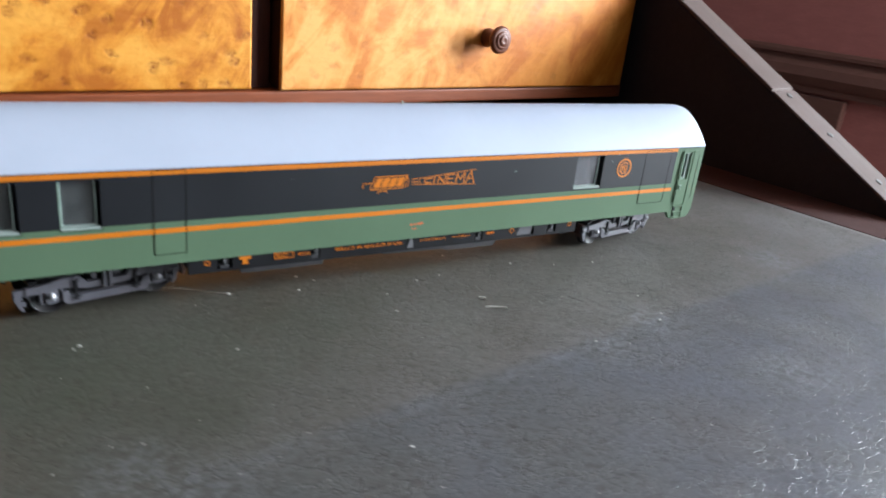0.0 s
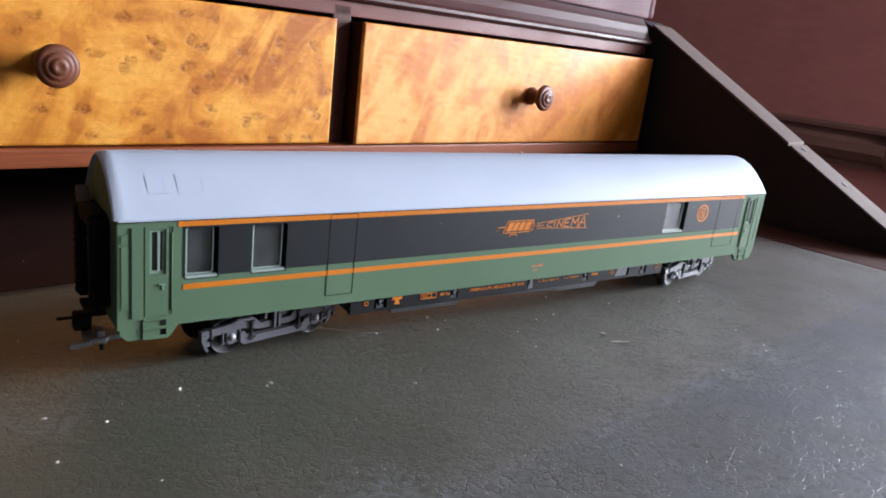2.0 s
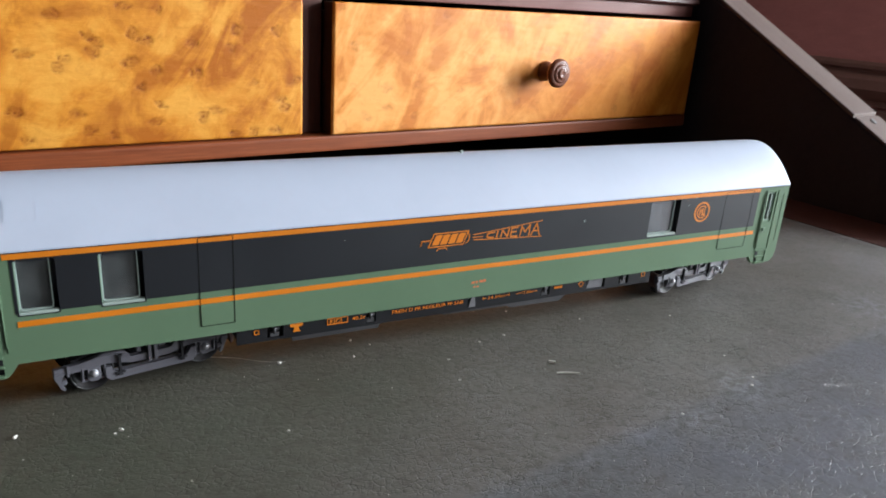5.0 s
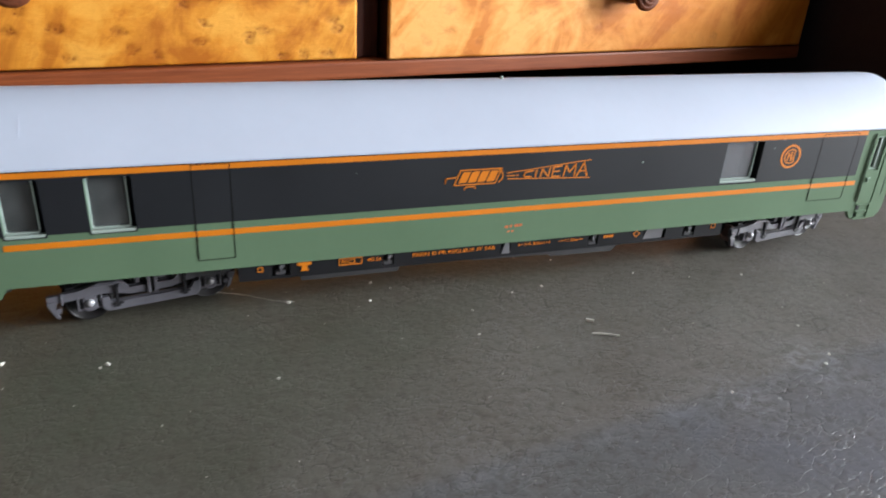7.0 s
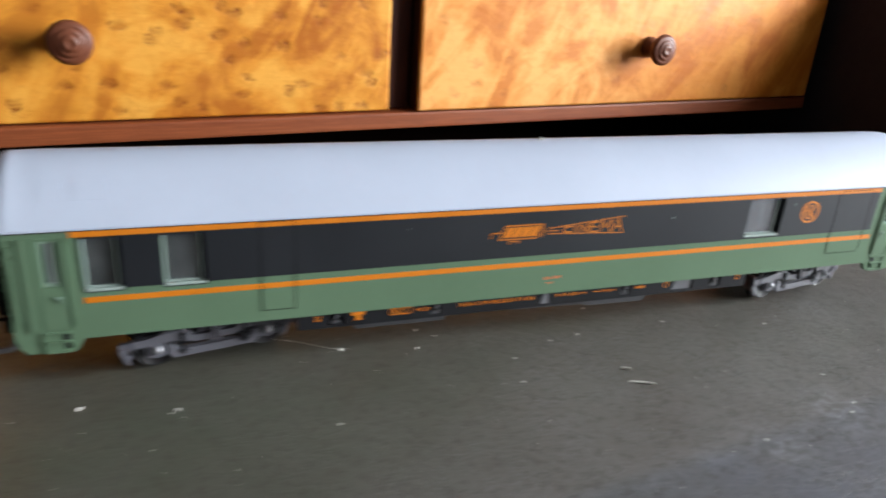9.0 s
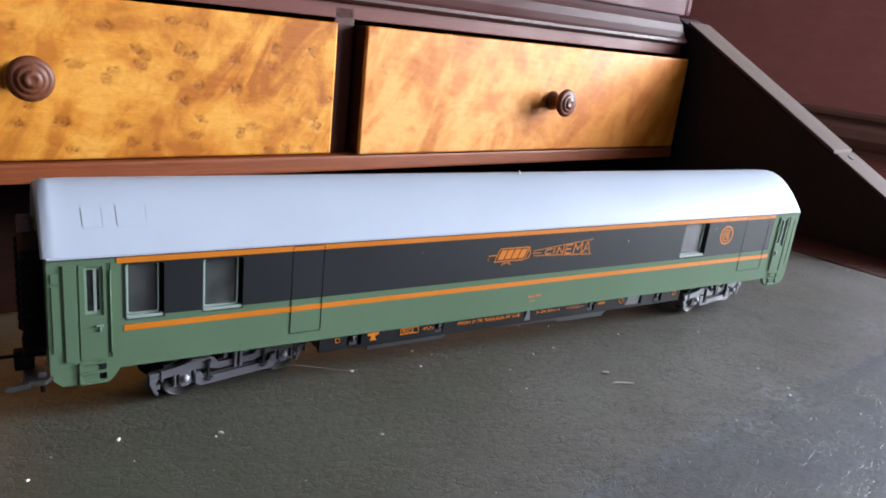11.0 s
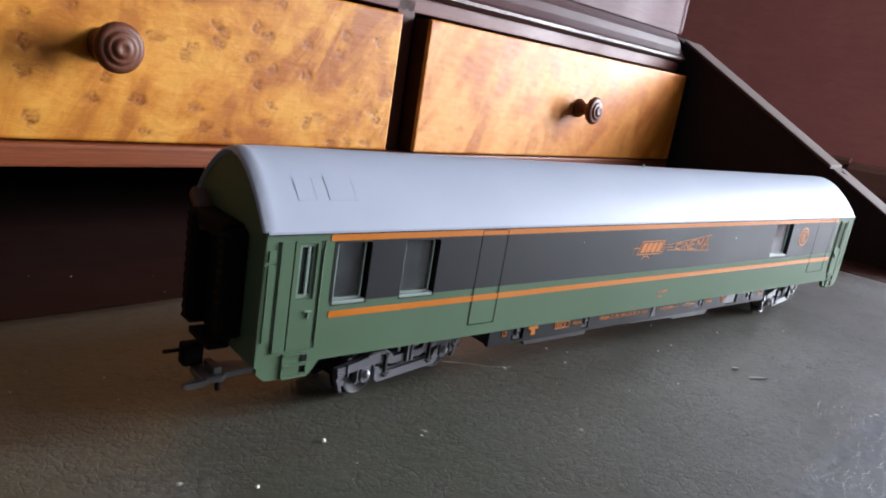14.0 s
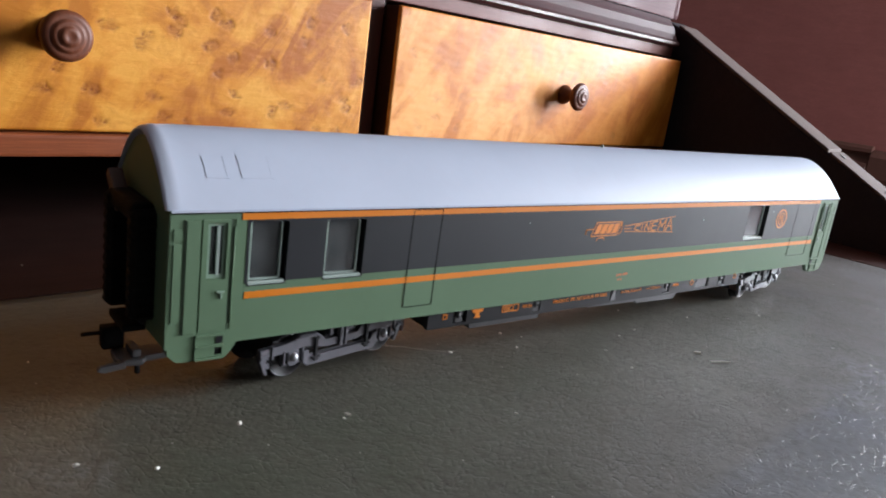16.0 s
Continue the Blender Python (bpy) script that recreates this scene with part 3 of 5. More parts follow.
# back board, its deep shade painted in
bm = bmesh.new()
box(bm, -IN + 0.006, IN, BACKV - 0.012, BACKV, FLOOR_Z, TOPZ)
part("back_panel", bm, VOID, bureau, "back board coloured black as the cavity's shade")
bm = bmesh.new()
box(bm, -0.264, 0.2612, TOPV + 0.002, BACKV, TOPZ, TOPZ + 0.085, 0.0008)
part("top_board", bm, TOPRED, bureau, "dark red polished mahogany top board")
bm = bmesh.new()
box(bm, 0.2616, 0.2690, TOPV + 0.0024, BACKV, TOPZ, TOPZ + 0.085, 0.0030)
part("top_board_end", bm, TOPRED, bureau, "rounded dark red end of the top board")
# recessed rail, black to imitate the shaded gap
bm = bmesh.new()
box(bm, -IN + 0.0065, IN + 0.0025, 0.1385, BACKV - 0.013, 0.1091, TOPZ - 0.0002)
part("upper_rail", bm, VOID, bureau, "recessed rail over the cornice, coloured black as shade")
# base board in the shade-darkened mahogany
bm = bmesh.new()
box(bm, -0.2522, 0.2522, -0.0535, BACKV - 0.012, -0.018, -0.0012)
part("base_board", bm, SHADED, bureau, "mahogany base board darkened to imitate shade")
bm = bmesh.new()
box(bm, 0.2155, 0.2522, -0.0535, 0.0838, -0.0012, 0.0002, 0.0002)
part("border_strip", bm, DIVIDER, bureau, "red-brown wood border beside the leather")
# border under the shelf, painted dark for the shade there
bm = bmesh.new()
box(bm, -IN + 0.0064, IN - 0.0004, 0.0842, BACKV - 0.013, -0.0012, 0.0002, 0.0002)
part("border_strip", bm, SHADED, bureau, "wood border behind the leather, darkened as shade")
bm = bmesh.new()
box(bm, -0.268, 0.284, -0.42, -0.0585, -0.024, -0.0065, 0.001)
part("fall_flap", bm, MAHOGANY, bureau, "lowered dark mahogany writing flap")
bm = bmesh.new()
box(bm, 0.2200, 0.2780, -0.0590, -0.0538, -0.0012, 0.0005, 0.0002)
part("hinge_strip", bm, EDGEWOOD, bureau, "worn pale joint strip at the flap's hinge")

# the leather: one sheet over the board and the flap, with a crease over the hinge
us = np.linspace(-0.215, 0.2150, 109)
vs_ = np.concatenate([np.linspace(-0.385, -0.066, 76), [-0.0625, -0.060, -0.0585, -0.0572, -0.0565, -0.0555, -0.0545, -0.053, -0.051], np.linspace(-0.047, 0.0838, 34)])
bm = bmesh.new()
grid = []
for v in vs_:
    row = []
    for u in us:
        wander = 0.0016 * noise.noise((u * 22, 3.7, 0)) + 0.0008 * noise.noise((u * 90, 1.7, 0))
        d = v + 0.0572 - wander
        z = 0.00014 * noise.noise((u * 38, v * 38, 0.5))
        z -= 0.00009 * math.exp(-(d / 0.0008) ** 2)
        z += 0.00004 * math.exp(-((d + 0.003) / 0.002) ** 2)
        if d < 0:
            z += d * 0.012
        row.append(bm.verts.new((u, v, z - 0.0001)))
    grid.append(row)
for a, b in zip(grid, grid[1:]):
    for i in range(len(us) - 1):
        bm.faces.new((a[i], a[i + 1], b[i + 1], b[i])).smooth = True
edge = [e for e in bm.edges if e.is_boundary]
ex = bmesh.ops.extrude_edge_only(bm, edges=edge)
for v in (g for g in ex["geom"] if isinstance(g, bmesh.types.BMVert)):
    v.co.z = -0.0012 if v.co.y > -0.06 else -0.0060
part("leather_top", bm, LEATHER, bureau, "worn olive-brown leather writing surface with a crease and pale scuffs")

# shelf, divider and moulding of the drawer row
bm = bmesh.new()
box(bm, -IN + 0.0065, IN - 0.0005, 0.1240, BACKV - 0.013, 0.0261, 0.0326, 0.0010)
part("shelf", bm, MAHOGRED, bureau, "red-brown mahogany shelf under the drawers")
bm = bmesh.new()
box(bm, 0.0078, 0.0172, 0.1310, BACKV - 0.013, 0.0328, 0.0912, 0.0006)
part("divider", bm, DIVIDER, bureau, "dark upright between the drawers")
bm = bmesh.new()
box(bm, -IN + 0.0065, IN - 0.0012, 0.1310, BACKV - 0.02, 0.0867, 0.0926, 0.0004)
part("fascia", bm, FASCIA, bureau, "rubbed mahogany fascia board above the drawers")
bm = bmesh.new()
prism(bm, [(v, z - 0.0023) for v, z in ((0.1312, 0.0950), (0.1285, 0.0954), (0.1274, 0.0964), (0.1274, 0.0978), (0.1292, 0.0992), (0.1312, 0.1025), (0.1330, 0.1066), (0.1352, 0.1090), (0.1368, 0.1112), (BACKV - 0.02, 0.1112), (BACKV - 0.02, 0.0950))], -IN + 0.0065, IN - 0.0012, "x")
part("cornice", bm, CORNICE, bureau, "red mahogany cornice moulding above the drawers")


# bird's-eye knots in the veneer, in millimetres along and up the drawer row
KNOTS_GOLD = [(-93.5, 46.0), (-75.1, 44.8), (-71.4, 39.0), (-90.5, 36.8), (-63.7, 36.8), (-49.4, 41.1), (-47.8, 47.2), (-53.7, 53.3), (-48.6, 58.3), (-32.9, 41.8), (-27.7, 44.4),
              (-20.9, 35.0), (-13.5, 35.8), (-4.5, 35.6), (-13.7, 53.8), (-34.6, 57.8), (-21.2, 67.1), (-35.6, 68.5), (-56.8, 61.5), (-55.3, 71.4), (-51.8, 68.8), (-69.8, 70.0), (-66.5, 67.9),
              (-77.2, 62.4), (-79.0, 59.9), (-88.7, 64.4), (-79.9, 76.7), (-46.9, 79.3), (-57.3, 80.2), (-2.7, 47.9), (-1.2, 44.5), (3.4, 54.7), (-3.7, 73.4), (-106.5, 45.0), (-107.9, 74.2),
              (-102.2, 51.1), (-19.1, 73.0), (-68.4, 65.0), (-123.7, 65.0), (-122.9, 58.5), (-123.5, 51.0), (-121.7, 39.2), (-112.7, 69.1)]
KNOTS_PALE = [(27.5, 68.6), (52.4, 66.3), (43.1, 51.9), (59.2, 52.9), (81.8, 49.9), (44.1, 43.5), (57.8, 39.4), (115.0, 44.1), (133.0, 68.5), (154.8, 63.6), (198.2, 71.3), (183.9, 38.7), (71.8, 82.0),
              (33.6, 40.4), (53.6, 33.8), (21.1, 83.4), (98.9, 64.4)]


def knot_set(places, seed, dark):
    pick = random.Random(seed)
    return [(x * 0.001, z * 0.001, pick.uniform(1.8, 3.0) * 0.001, pick.uniform(1.3, 2.1) * 0.001, pick.uniform(-0.5, 0.5), pick.uniform(0.75, 1.15) * dark) for x, z in places]


def knot_at(u, z, knots):
    """How dark the knots make the veneer at a place: ragged broken rings with a paler eye."""
    most = 0.0
    for ku, kz, a, b, turn, dark in knots:
        du, dz = u - ku, z - kz
        if abs(du) > 0.006 or abs(dz) > 0.005:
            continue
        du += 0.0011 * noise.noise((u * 520, z * 520, ku * 900))
        dz += 0.0011 * noise.noise((u * 520, z * 520, kz * 900 + 7))
        p, q = (du + turn * dz) / a, (dz - turn * du) / b
        d = math.hypot(p, q)
        arc = 0.55 + 0.45 * math.sin(math.atan2(q, p) * 1.5 + ku * 4000)
        ring_ink = math.exp(-((d - 0.80) / 0.30) ** 2) * arc
        core = 0.9 * math.exp(-(d / 0.38) ** 2)
        most = max(most, dark * max(ring_ink, core, 0.45 * math.exp(-(d / 1.0) ** 4)))
    return most


def drawer(u0, u1, v, mat, label, knob_u, knob_z, knots, size=1.0):
    z0, z1 = 0.0332, 0.0850
    bm = bmesh.new()
    nu, nz = int((u1 - u0) / 0.00055), int((z1 - z0) / 0.00055)
    layer = bm.verts.layers.float.new("knot")
    rows = []
    for k in range(nz + 1):
        row = []
        for i in range(nu + 1):
            u, z = u0 + (u1 - u0) * i / nu, z0 + (z1 - z0) * k / nz
            e = min(u - u0, u1 - u, z - z0, z1 - z)
            ink = knot_at(u, z, knots)
            wave = 0.00006 * noise.noise((u * 150, z * 420, 2.0))
            vert = bm.verts.new((u, v + 0.0005 * max(0.0, 1 - e / 0.0006) ** 2 + ink * 0.00008 + wave, z))
            vert[layer] = ink
            row.append(vert)
        rows.append(row)
    for a, b in zip(rows, rows[1:]):
        for i in range(nu):
            bm.faces.new((a[i], a[i + 1], b[i + 1], b[i])).smooth = True
    rim = [e for e in bm.edges if e.is_boundary]
    for g in bmesh.ops.extrude_edge_only(bm, edges=rim)["geom"]:
        if isinstance(g, bmesh.types.BMVert):
            g.co.y = v + 0.0014
    d = part("drawer", bm, mat, bureau, label)
    bm = bmesh.new()
    box(bm, u0 + 0.0001, u1 - 0.0001, v + 0.0014, v + 0.009, z0 + 0.0002, z1 - 0.0002)
    for a, b in ((u0 + 0.001, u0 + 0.008), (u1 - 0.008, u1 - 0.001)):
        box(bm, a, b, v + 0.009, BACKV - 0.02, z0 + 0.001, z1 - 0.004)
    box(bm, u0 + 0.008, u1 - 0.008, v + 0.009, BACKV - 0.02, z0 + 0.001, z0 + 0.006)
    part("drawer_box", bm, MAHOGANY, d, "dark drawer sides and bottom")
    bm = bmesh.new()
    m = Matrix.Translation((knob_u, v, knob_z)) @ pose(0, 0, 0, 90)
    lathe(bm, [(r * 0.92 * size, h * 0.86) for r, h in [(0.0, -0.001), (0.0054, -0.001), (0.0057, 0.0010), (0.0050, 0.0024), (0.0036, 0.0042), (0.0030, 0.0060), (0.0032, 0.0074), (0.0052, 0.0086), (0.0074, 0.0096), (0.0082, 0.0108), (0.0081, 0.0118), (0.0072, 0.0128), (0.0060, 0.0132), (0.0055, 0.0130), (0.0051, 0.0138), (0.0040, 0.0142), (0.0034, 0.0139), (0.0030, 0.0147), (0.0016, 0.0150), (0.0011, 0.0147), (0.0, 0.0148)]], m, 36)
    part("knob", bm, KNOBWOOD, d, "turned dark wooden knob with ringed face")
    return d


drawer(-0.2215, 0.0070, 0.1262, BURL1, "golden burr veneer drawer front with dark knots", -0.1033, 0.0600, knot_set(KNOTS_GOLD, 5, 1.0), 0.90)
drawer(0.0182, 0.2455, 0.1225, BURL2, "paler golden veneer drawer front with slanting figure", 0.1318, 0.0584, knot_set(KNOTS_PALE, 8, 0.55), 0.90)


# ---- the model coach: its near side lies in the plane y = 0, its length along x ----
mm = 0.001
W, L2 = 31 * mm, 122.5 * mm
coach = thing("model_coach", pose(0, 0, 0), "green and black model railway coach with orange stripes", "model train")
EAVES, SKIRT = 37.6 * mm, 12.6 * mm
LIGHTS = [(-108.1, -100.3, 23.2, 35.5), (-92.6, -83.6, 23.2, 35.4), (60.4, 72.7, 24.1, 35.7)]
DOORWIN = [(-115.6, -112.4, 25.2, 35.2), (112.4, 115.6, 25.2, 35.2)]
HOLES = [tuple(c * mm for c in h) for h in LIGHTS + DOORWIN]
THICK = 1.1 * mm

body = bmesh.new()
holed(body, -L2 + 0.4 * mm, L2 - 0.4 * mm, SKIRT, EAVES, HOLES, 0.0, THICK)
part("body_side", body, GREEN, coach, "moss-green coach side with window openings")
bm = bmesh.new()
holed(bm, -L2 + 0.4 * mm, L2 - 0.4 * mm, SKIRT, EAVES, HOLES, W - THICK, W)
part("body_side", bm, GREEN, coach, "moss-green coach side with window openings")
bm = bmesh.new()
box(bm, -L2 + 1.2 * mm, L2 - 1.2 * mm, THICK, W - THICK, SKIRT + 0.2 * mm, SKIRT + 1.4 * mm)
part("interior_floor", bm, INSIDE, coach)
bm = bmesh.new()
for x in (-78, -30, 20, 52, 78):
    box(bm, x * mm, (x + 0.8) * mm, THICK, W - THICK, SKIRT + 1.4 * mm, EAVES - 1.0 * mm)
box(bm, -L2 + 3 * mm, L2 - 3 * mm, 13 * mm, 14 * mm, SKIRT + 1.4 * mm, EAVES - 1.0 * mm)
part("interior_partition", bm, INSIDE, coach)

# painted band and stripes, a hair proud of the side
BANDW = [tuple(c * mm for c in h) for h in LIGHTS]
for y0, y1 in ((-0.07 * mm, 0.03 * mm), (W - 0.03 * mm, W + 0.07 * mm)):
    bm = bmesh.new()
    holed(bm, -108.5 * mm, 107.9 * mm, 23.8 * mm, 35.75 * mm, BANDW, y0, y1)
    part("window_band", bm, BLACK, coach, "charcoal black painted window band")
    bm = bmesh.new()
    holed(bm, -109.6 * mm, 108.0 * mm, 35.75 * mm, 36.98 * mm, [], y0 - 0.01 * mm, y1 + 0.01 * mm)
    part("upper_stripe", bm, ORANGE, coach, "narrow orange stripe under the roof")
    bm = bmesh.new()
    holed(bm, -108.4 * mm, 108.6 * mm, 20.85 * mm, 22.15 * mm, [], y0 - 0.01 * mm, y1 + 0.01 * mm)
    part("lower_stripe", bm, ORANGE, coach, "narrow orange stripe below the band")

# window frames and clouded panes on both sides
for y, s in ((0.0, 1), (W, -1)):
    for hx0, hx1, hz0, hz1 in LIGHTS:
        a, b, c, d = hx0 * mm, hx1 * mm, hz0 * mm, hz1 * mm
        f, gap = 0.12 * mm, (1.9 if hx0 > 0 else 1.15) * mm
        bm = bmesh.new()
        lining(bm, rounded(a, b, c, d, 0.05 * mm), rounded(a + f, b - f, c + f, d - f, 0.55 * mm), *sorted((y - s * 0.075 * mm, y + s * 1.7 * mm)))
        frame_ob = part("window_frame", bm, BLACK, coach, "dark recessed window surround")
        bm = bmesh.new()
        box(bm, a + 0.2 * mm, b - 0.25 * mm, *sorted((y + s * 0.02 * mm, y + s * 1.2 * mm)), c + 0.12 * mm, c + 0.80 * mm, 0.14 * mm)
        part("window_sill", bm, PALE, frame_ob, "pale green-grey sill")
        bm = bmesh.new()
        box(bm, a + 0.14 * mm, a + 0.40 * mm, *sorted((y + s * 0.25 * mm, y + s * 1.2 * mm)), c + 0.85 * mm, d - 0.5 * mm, 0.06 * mm)
        part("window_jamb", bm, PALEGREEN, frame_ob, "pale green jamb")
        bm = bmesh.new()
        a2, b2, c2, d2, w = a + 0.42 * mm, b - gap, c + 0.98 * mm, d - 0.16 * mm, 0.25 * mm
        lining(bm, rounded(a2, b2, c2, d2, 0.6 * mm), rounded(a2 + w, b2 - w * 0.8, c2 + w, d2 - w * 0.5, 0.42 * mm), *sorted((y + s * 0.55 * mm, y + s * 1.5 * mm)))
        part("window_rim", bm, PALE, frame_ob, "pale inner window rim")
        bm = bmesh.new()
        box(bm, a2 + 0.1 * mm, b2 - 0.1 * mm, *sorted((y + s * 0.95 * mm, y + s * 1.3 * mm)), c2 + 0.1 * mm, d2 - 0.1 * mm)
        part("pane", bm, PANEPALE if hx0 > 0 else PANE, frame_ob, "plastic pane paled to imitate a reflection" if hx0 > 0 else "clouded clear plastic pane")
    for hx0, hx1, hz0, hz1 in DOORWIN:
        a, b, c, d = hx0 * mm, hx1 * mm, hz0 * mm, hz1 * mm
        bm = bmesh.new()
        holed(bm, a, b, c, d, [(a + 0.45 * mm, b - 0.45 * mm, c + 0.7 * mm, d - 0.45 * mm)], *sorted((y + s * 0.15 * mm, y + s * 0.95 * mm)))
        frame_ob = part("door_window_frame", bm, PALEGREEN, coach, "pale green door window rim")
        bm = bmesh.new()
        box(bm, a + 0.3 * mm, b - 0.3 * mm, *sorted((y + s * 0.6 * mm, y + s * 0.9 * mm)), c + 0.3 * mm, d - 0.3 * mm)
        part("pane", bm, PANE, frame_ob)
        bm = bmesh.new()
        mid = (a + b) / 2 + 0.1 * mm
        box(bm, mid, mid + 0.5 * mm, *sorted((y + s * 0.1 * mm, y + s * 0.6 * mm)), c + 0.6 * mm, d - 0.5 * mm)
        part("door_window_bar", bm, PALE, frame_ob)


# engraved panel outlines of the luggage doors: thin dark grooves with a lit lip
def outline(x0, x1, z0, z1, name, w=0.16, r=0.9):
    bm = bmesh.new()
    y0, y1 = -0.105 * mm, 0.02 * mm
    for a, b, c, d in ((x0, x0 + w, z0 + r, z1 - r), (x1 - w, x1, z0 + r, z1 - r), (x0 + r, x1 - r, z0, z0 + w * 0.8), (x0 + r, x1 - r, z1 - w * 0.8, z1)):
        box(bm, a * mm, b * mm, y0, y1, c * mm, d * mm)
    for cx, cz, a0 in ((x0 + r, z0 + r, 180), (x1 - r, z0 + r, 270), (x1 - r, z1 - r, 0), (x0 + r, z1 - r, 90)):
        ring(bm, cx * mm, cz * mm, (r - w * 0.9) * mm, r * mm, y0, y1, 6, a0, a0 + 90)
    return part(name, bm, RUBBER, coach, "dark engraved outline of a luggage door")


outline(-72.4, -64.6, 15.2, 36.9, "luggage_door_outline", 0.16, 0.3)
outline(92.2, 105.1, 16.9, 36.6, "luggage_door_outline")
bm = bmesh.new()
box(bm, -72.2 * mm, -64.8 * mm, -0.05 * mm, 0.02 * mm, 15.6 * mm, 20.6 * mm, 0.02 * mm)
part("luggage_door", bm, GREEN, coach)
bm = bmesh.new()
box(bm, 92.5 * mm, 104.8 * mm, -0.05 * mm, 0.02 * mm, 17.5 * mm, 20.6 * mm, 0.02 * mm)
part("luggage_door", bm, GREEN, coach)


# entrance ends: corner post, door leaf, handrails, step well
def entrance(s):
    def X(a, b):
        return sorted((s * a * mm, s * b * mm))
    bm = bmesh.new()
    box(bm, *X(117.0, 119.4), -0.30 * mm, 0.1 * mm, 15.2 * mm, 35.9 * mm, 0.08 * mm)
    part("door_post_panel", bm, GREEN, coach)
    bm = bmesh.new()
    holed(bm, *X(111.6, 116.6), 15.4 * mm, 35.9 * mm, [(*X(112.2, 115.8), 25.0 * mm, 35.4 * mm)], -0.22 * mm, 0.1 * mm)
    leaf = part("entrance_door", bm, GREEN, coach, "narrow green entrance door with a tall window")
    bm = bmesh.new()
    box(bm, *X(112.3, 113.7), -0.55 * mm, -0.2 * mm, 22.5 * mm, 22.9 * mm, 0.08 * mm)
    box(bm, *X(112.7, 113.05), -0.5 * mm, -0.2 * mm, 21.4 * mm, 22.6 * mm, 0.06 * mm)
    part("door_handle", bm, PALEGREEN, leaf)
    for a in (119.55, 116.3, 111.3, 110.6):
        bm = bmesh.new()
        box(bm, *X(a, a + 0.14), -0.14 * mm, 0.1 * mm, 15.3 * mm, 36.0 * mm)
        part("door_groove", bm, DKGREEN if a != 110.6 else GREEN, coach)
    bm = bmesh.new()
    lathe(bm, [(0.0, 0), (0.15 * mm, 0), (0.15 * mm, 18 * mm), (0, 18 * mm)], Matrix.Translation((s * 110.9 * mm, -0.22 * mm, 16.5 * mm)), 10)
    part("handrail", bm, GREEN, coach)
    bm = bmesh.new()
    box(bm, *X(120.1, 121.5), -0.16 * mm, 0.1 * mm, 17.5 * mm, 31.8 * mm, 0.03 * mm)
    box(bm, *X(120.1, 121.5), -0.16 * mm, 0.1 * mm, 32.4 * mm, 34.4 * mm, 0.03 * mm)
    part("corner_plate", bm, GREEN, coach)
    bm = bmesh.new()
    # apron with two step recesses cut through
    prism(bm, [(s * x * mm, z * mm) for x, z in ((121.8, 12.7), (121.8, 11.4), (120.2, 9.9), (113.3, 9.7), (113.3, 12.7))], 0.02 * mm, 1.3 * mm, "y")
    prism(bm, [(s * x * mm, z * mm) for x, z in ((111.9, 12.7), (111.9, 9.7), (111.2, 9.9), (110.4, 10.8), (109.2, 12.7))], 0.02 * mm, 1.3 * mm, "y")
    box(bm, *X(111.9, 113.3), 0.02 * mm, 1.3 * mm, 9.7 * mm, 10.4 * mm)
    box(bm, *X(111.9, 113.3), 0.02 * mm, 1.3 * mm, 11.9 * mm, 12.7 * mm)
    for z in (14.5, 12.35, 10.05):
        box(bm, *X(111.8, 117.0), -0.50 * mm, 0.6 * mm, (z - 0.22) * mm, (z + 0.22) * mm, 0.06 * mm)
    box(bm, *X(116.8, 117.1), -0.3 * mm, 0.3 * mm, 10.0 * mm, 14.6 * mm, 0.05 * mm)
    apron = part("step_apron", bm, GREEN, coach, "green apron with footsteps below the door")
    bm = bmesh.new()
    box(bm, *X(111.95, 113.2), -0.12 * mm, 0.05 * mm, 12.8 * mm, 14.2 * mm)
    box(bm, *X(111.9, 113.3), 0.5 * mm, 1.2 * mm, 10.4 * mm, 11.9 * mm)
    part("step_well", bm, FRAME, apron, "dark step opening")
    # end wall, arched, with gangway
    bm = bmesh.new()
    pts = [(0.0, 12.7)] + [(15.5 - 15.4 * math.cos(math.pi * k / 16), 37.2 + 10.6 * (1 - abs(math.cos(math.pi * k / 16)) ** 1.9)) for k in range(17)] + [(31.0, 12.7)]
    prism(bm, [(y * mm, z * mm) for y, z in pts], *X(121.4, 122.3), "x")
    part("end_wall", bm, GREEN, coach, "dull green end wall in shade")
    for y0, y1, z0, z1, d1 in ((6.6, 10.4, 15.6, 36.0, 126.2), (20.6, 24.4, 13.6, 36.4, 126.6)):
        bm = bmesh.new()
        loops = []
        steps = 22
        for k in range(steps + 1):
            z = z0 + (z1 - z0) * k / steps
            g = (0.28 if k % 2 else 0.0) - (0.8 if k in (0, steps) else 0.0)
            loops.append([bm.verts.new((s * x * mm, y * mm, z * mm)) for x, y in ((122.2, y0 - g), (d1 + g - 0.8, y0 - g), (d1 + g, y0 + 0.9), (d1 + g, y1 - 0.9), (d1 + g - 0.8, y1 + g), (122.2, y1 + g))])
        for a, b in zip(loops, loops[1:]):
            for q in range(6):
                bm.faces.new((a[q], a[(q + 1) % 6], b[(q + 1) % 6], b[q]))
        bm.faces.new(loops[0])
        bm.faces.new(loops[-1][::-1])
        part("gangway_bellows", bm, RUBBER, coach, "black pleated rubber gangway bellows")
    bm = bmesh.new()
    box(bm, *X(122.2, 126.2), 8.0 * mm, 23.0 * mm, 33.4 * mm, 37.0 * mm, 0.9 * mm)
    part("gangway_bellows", bm, RUBBER, coach, "black pleated rubber gangway bellows")
    bm = bmesh.new()
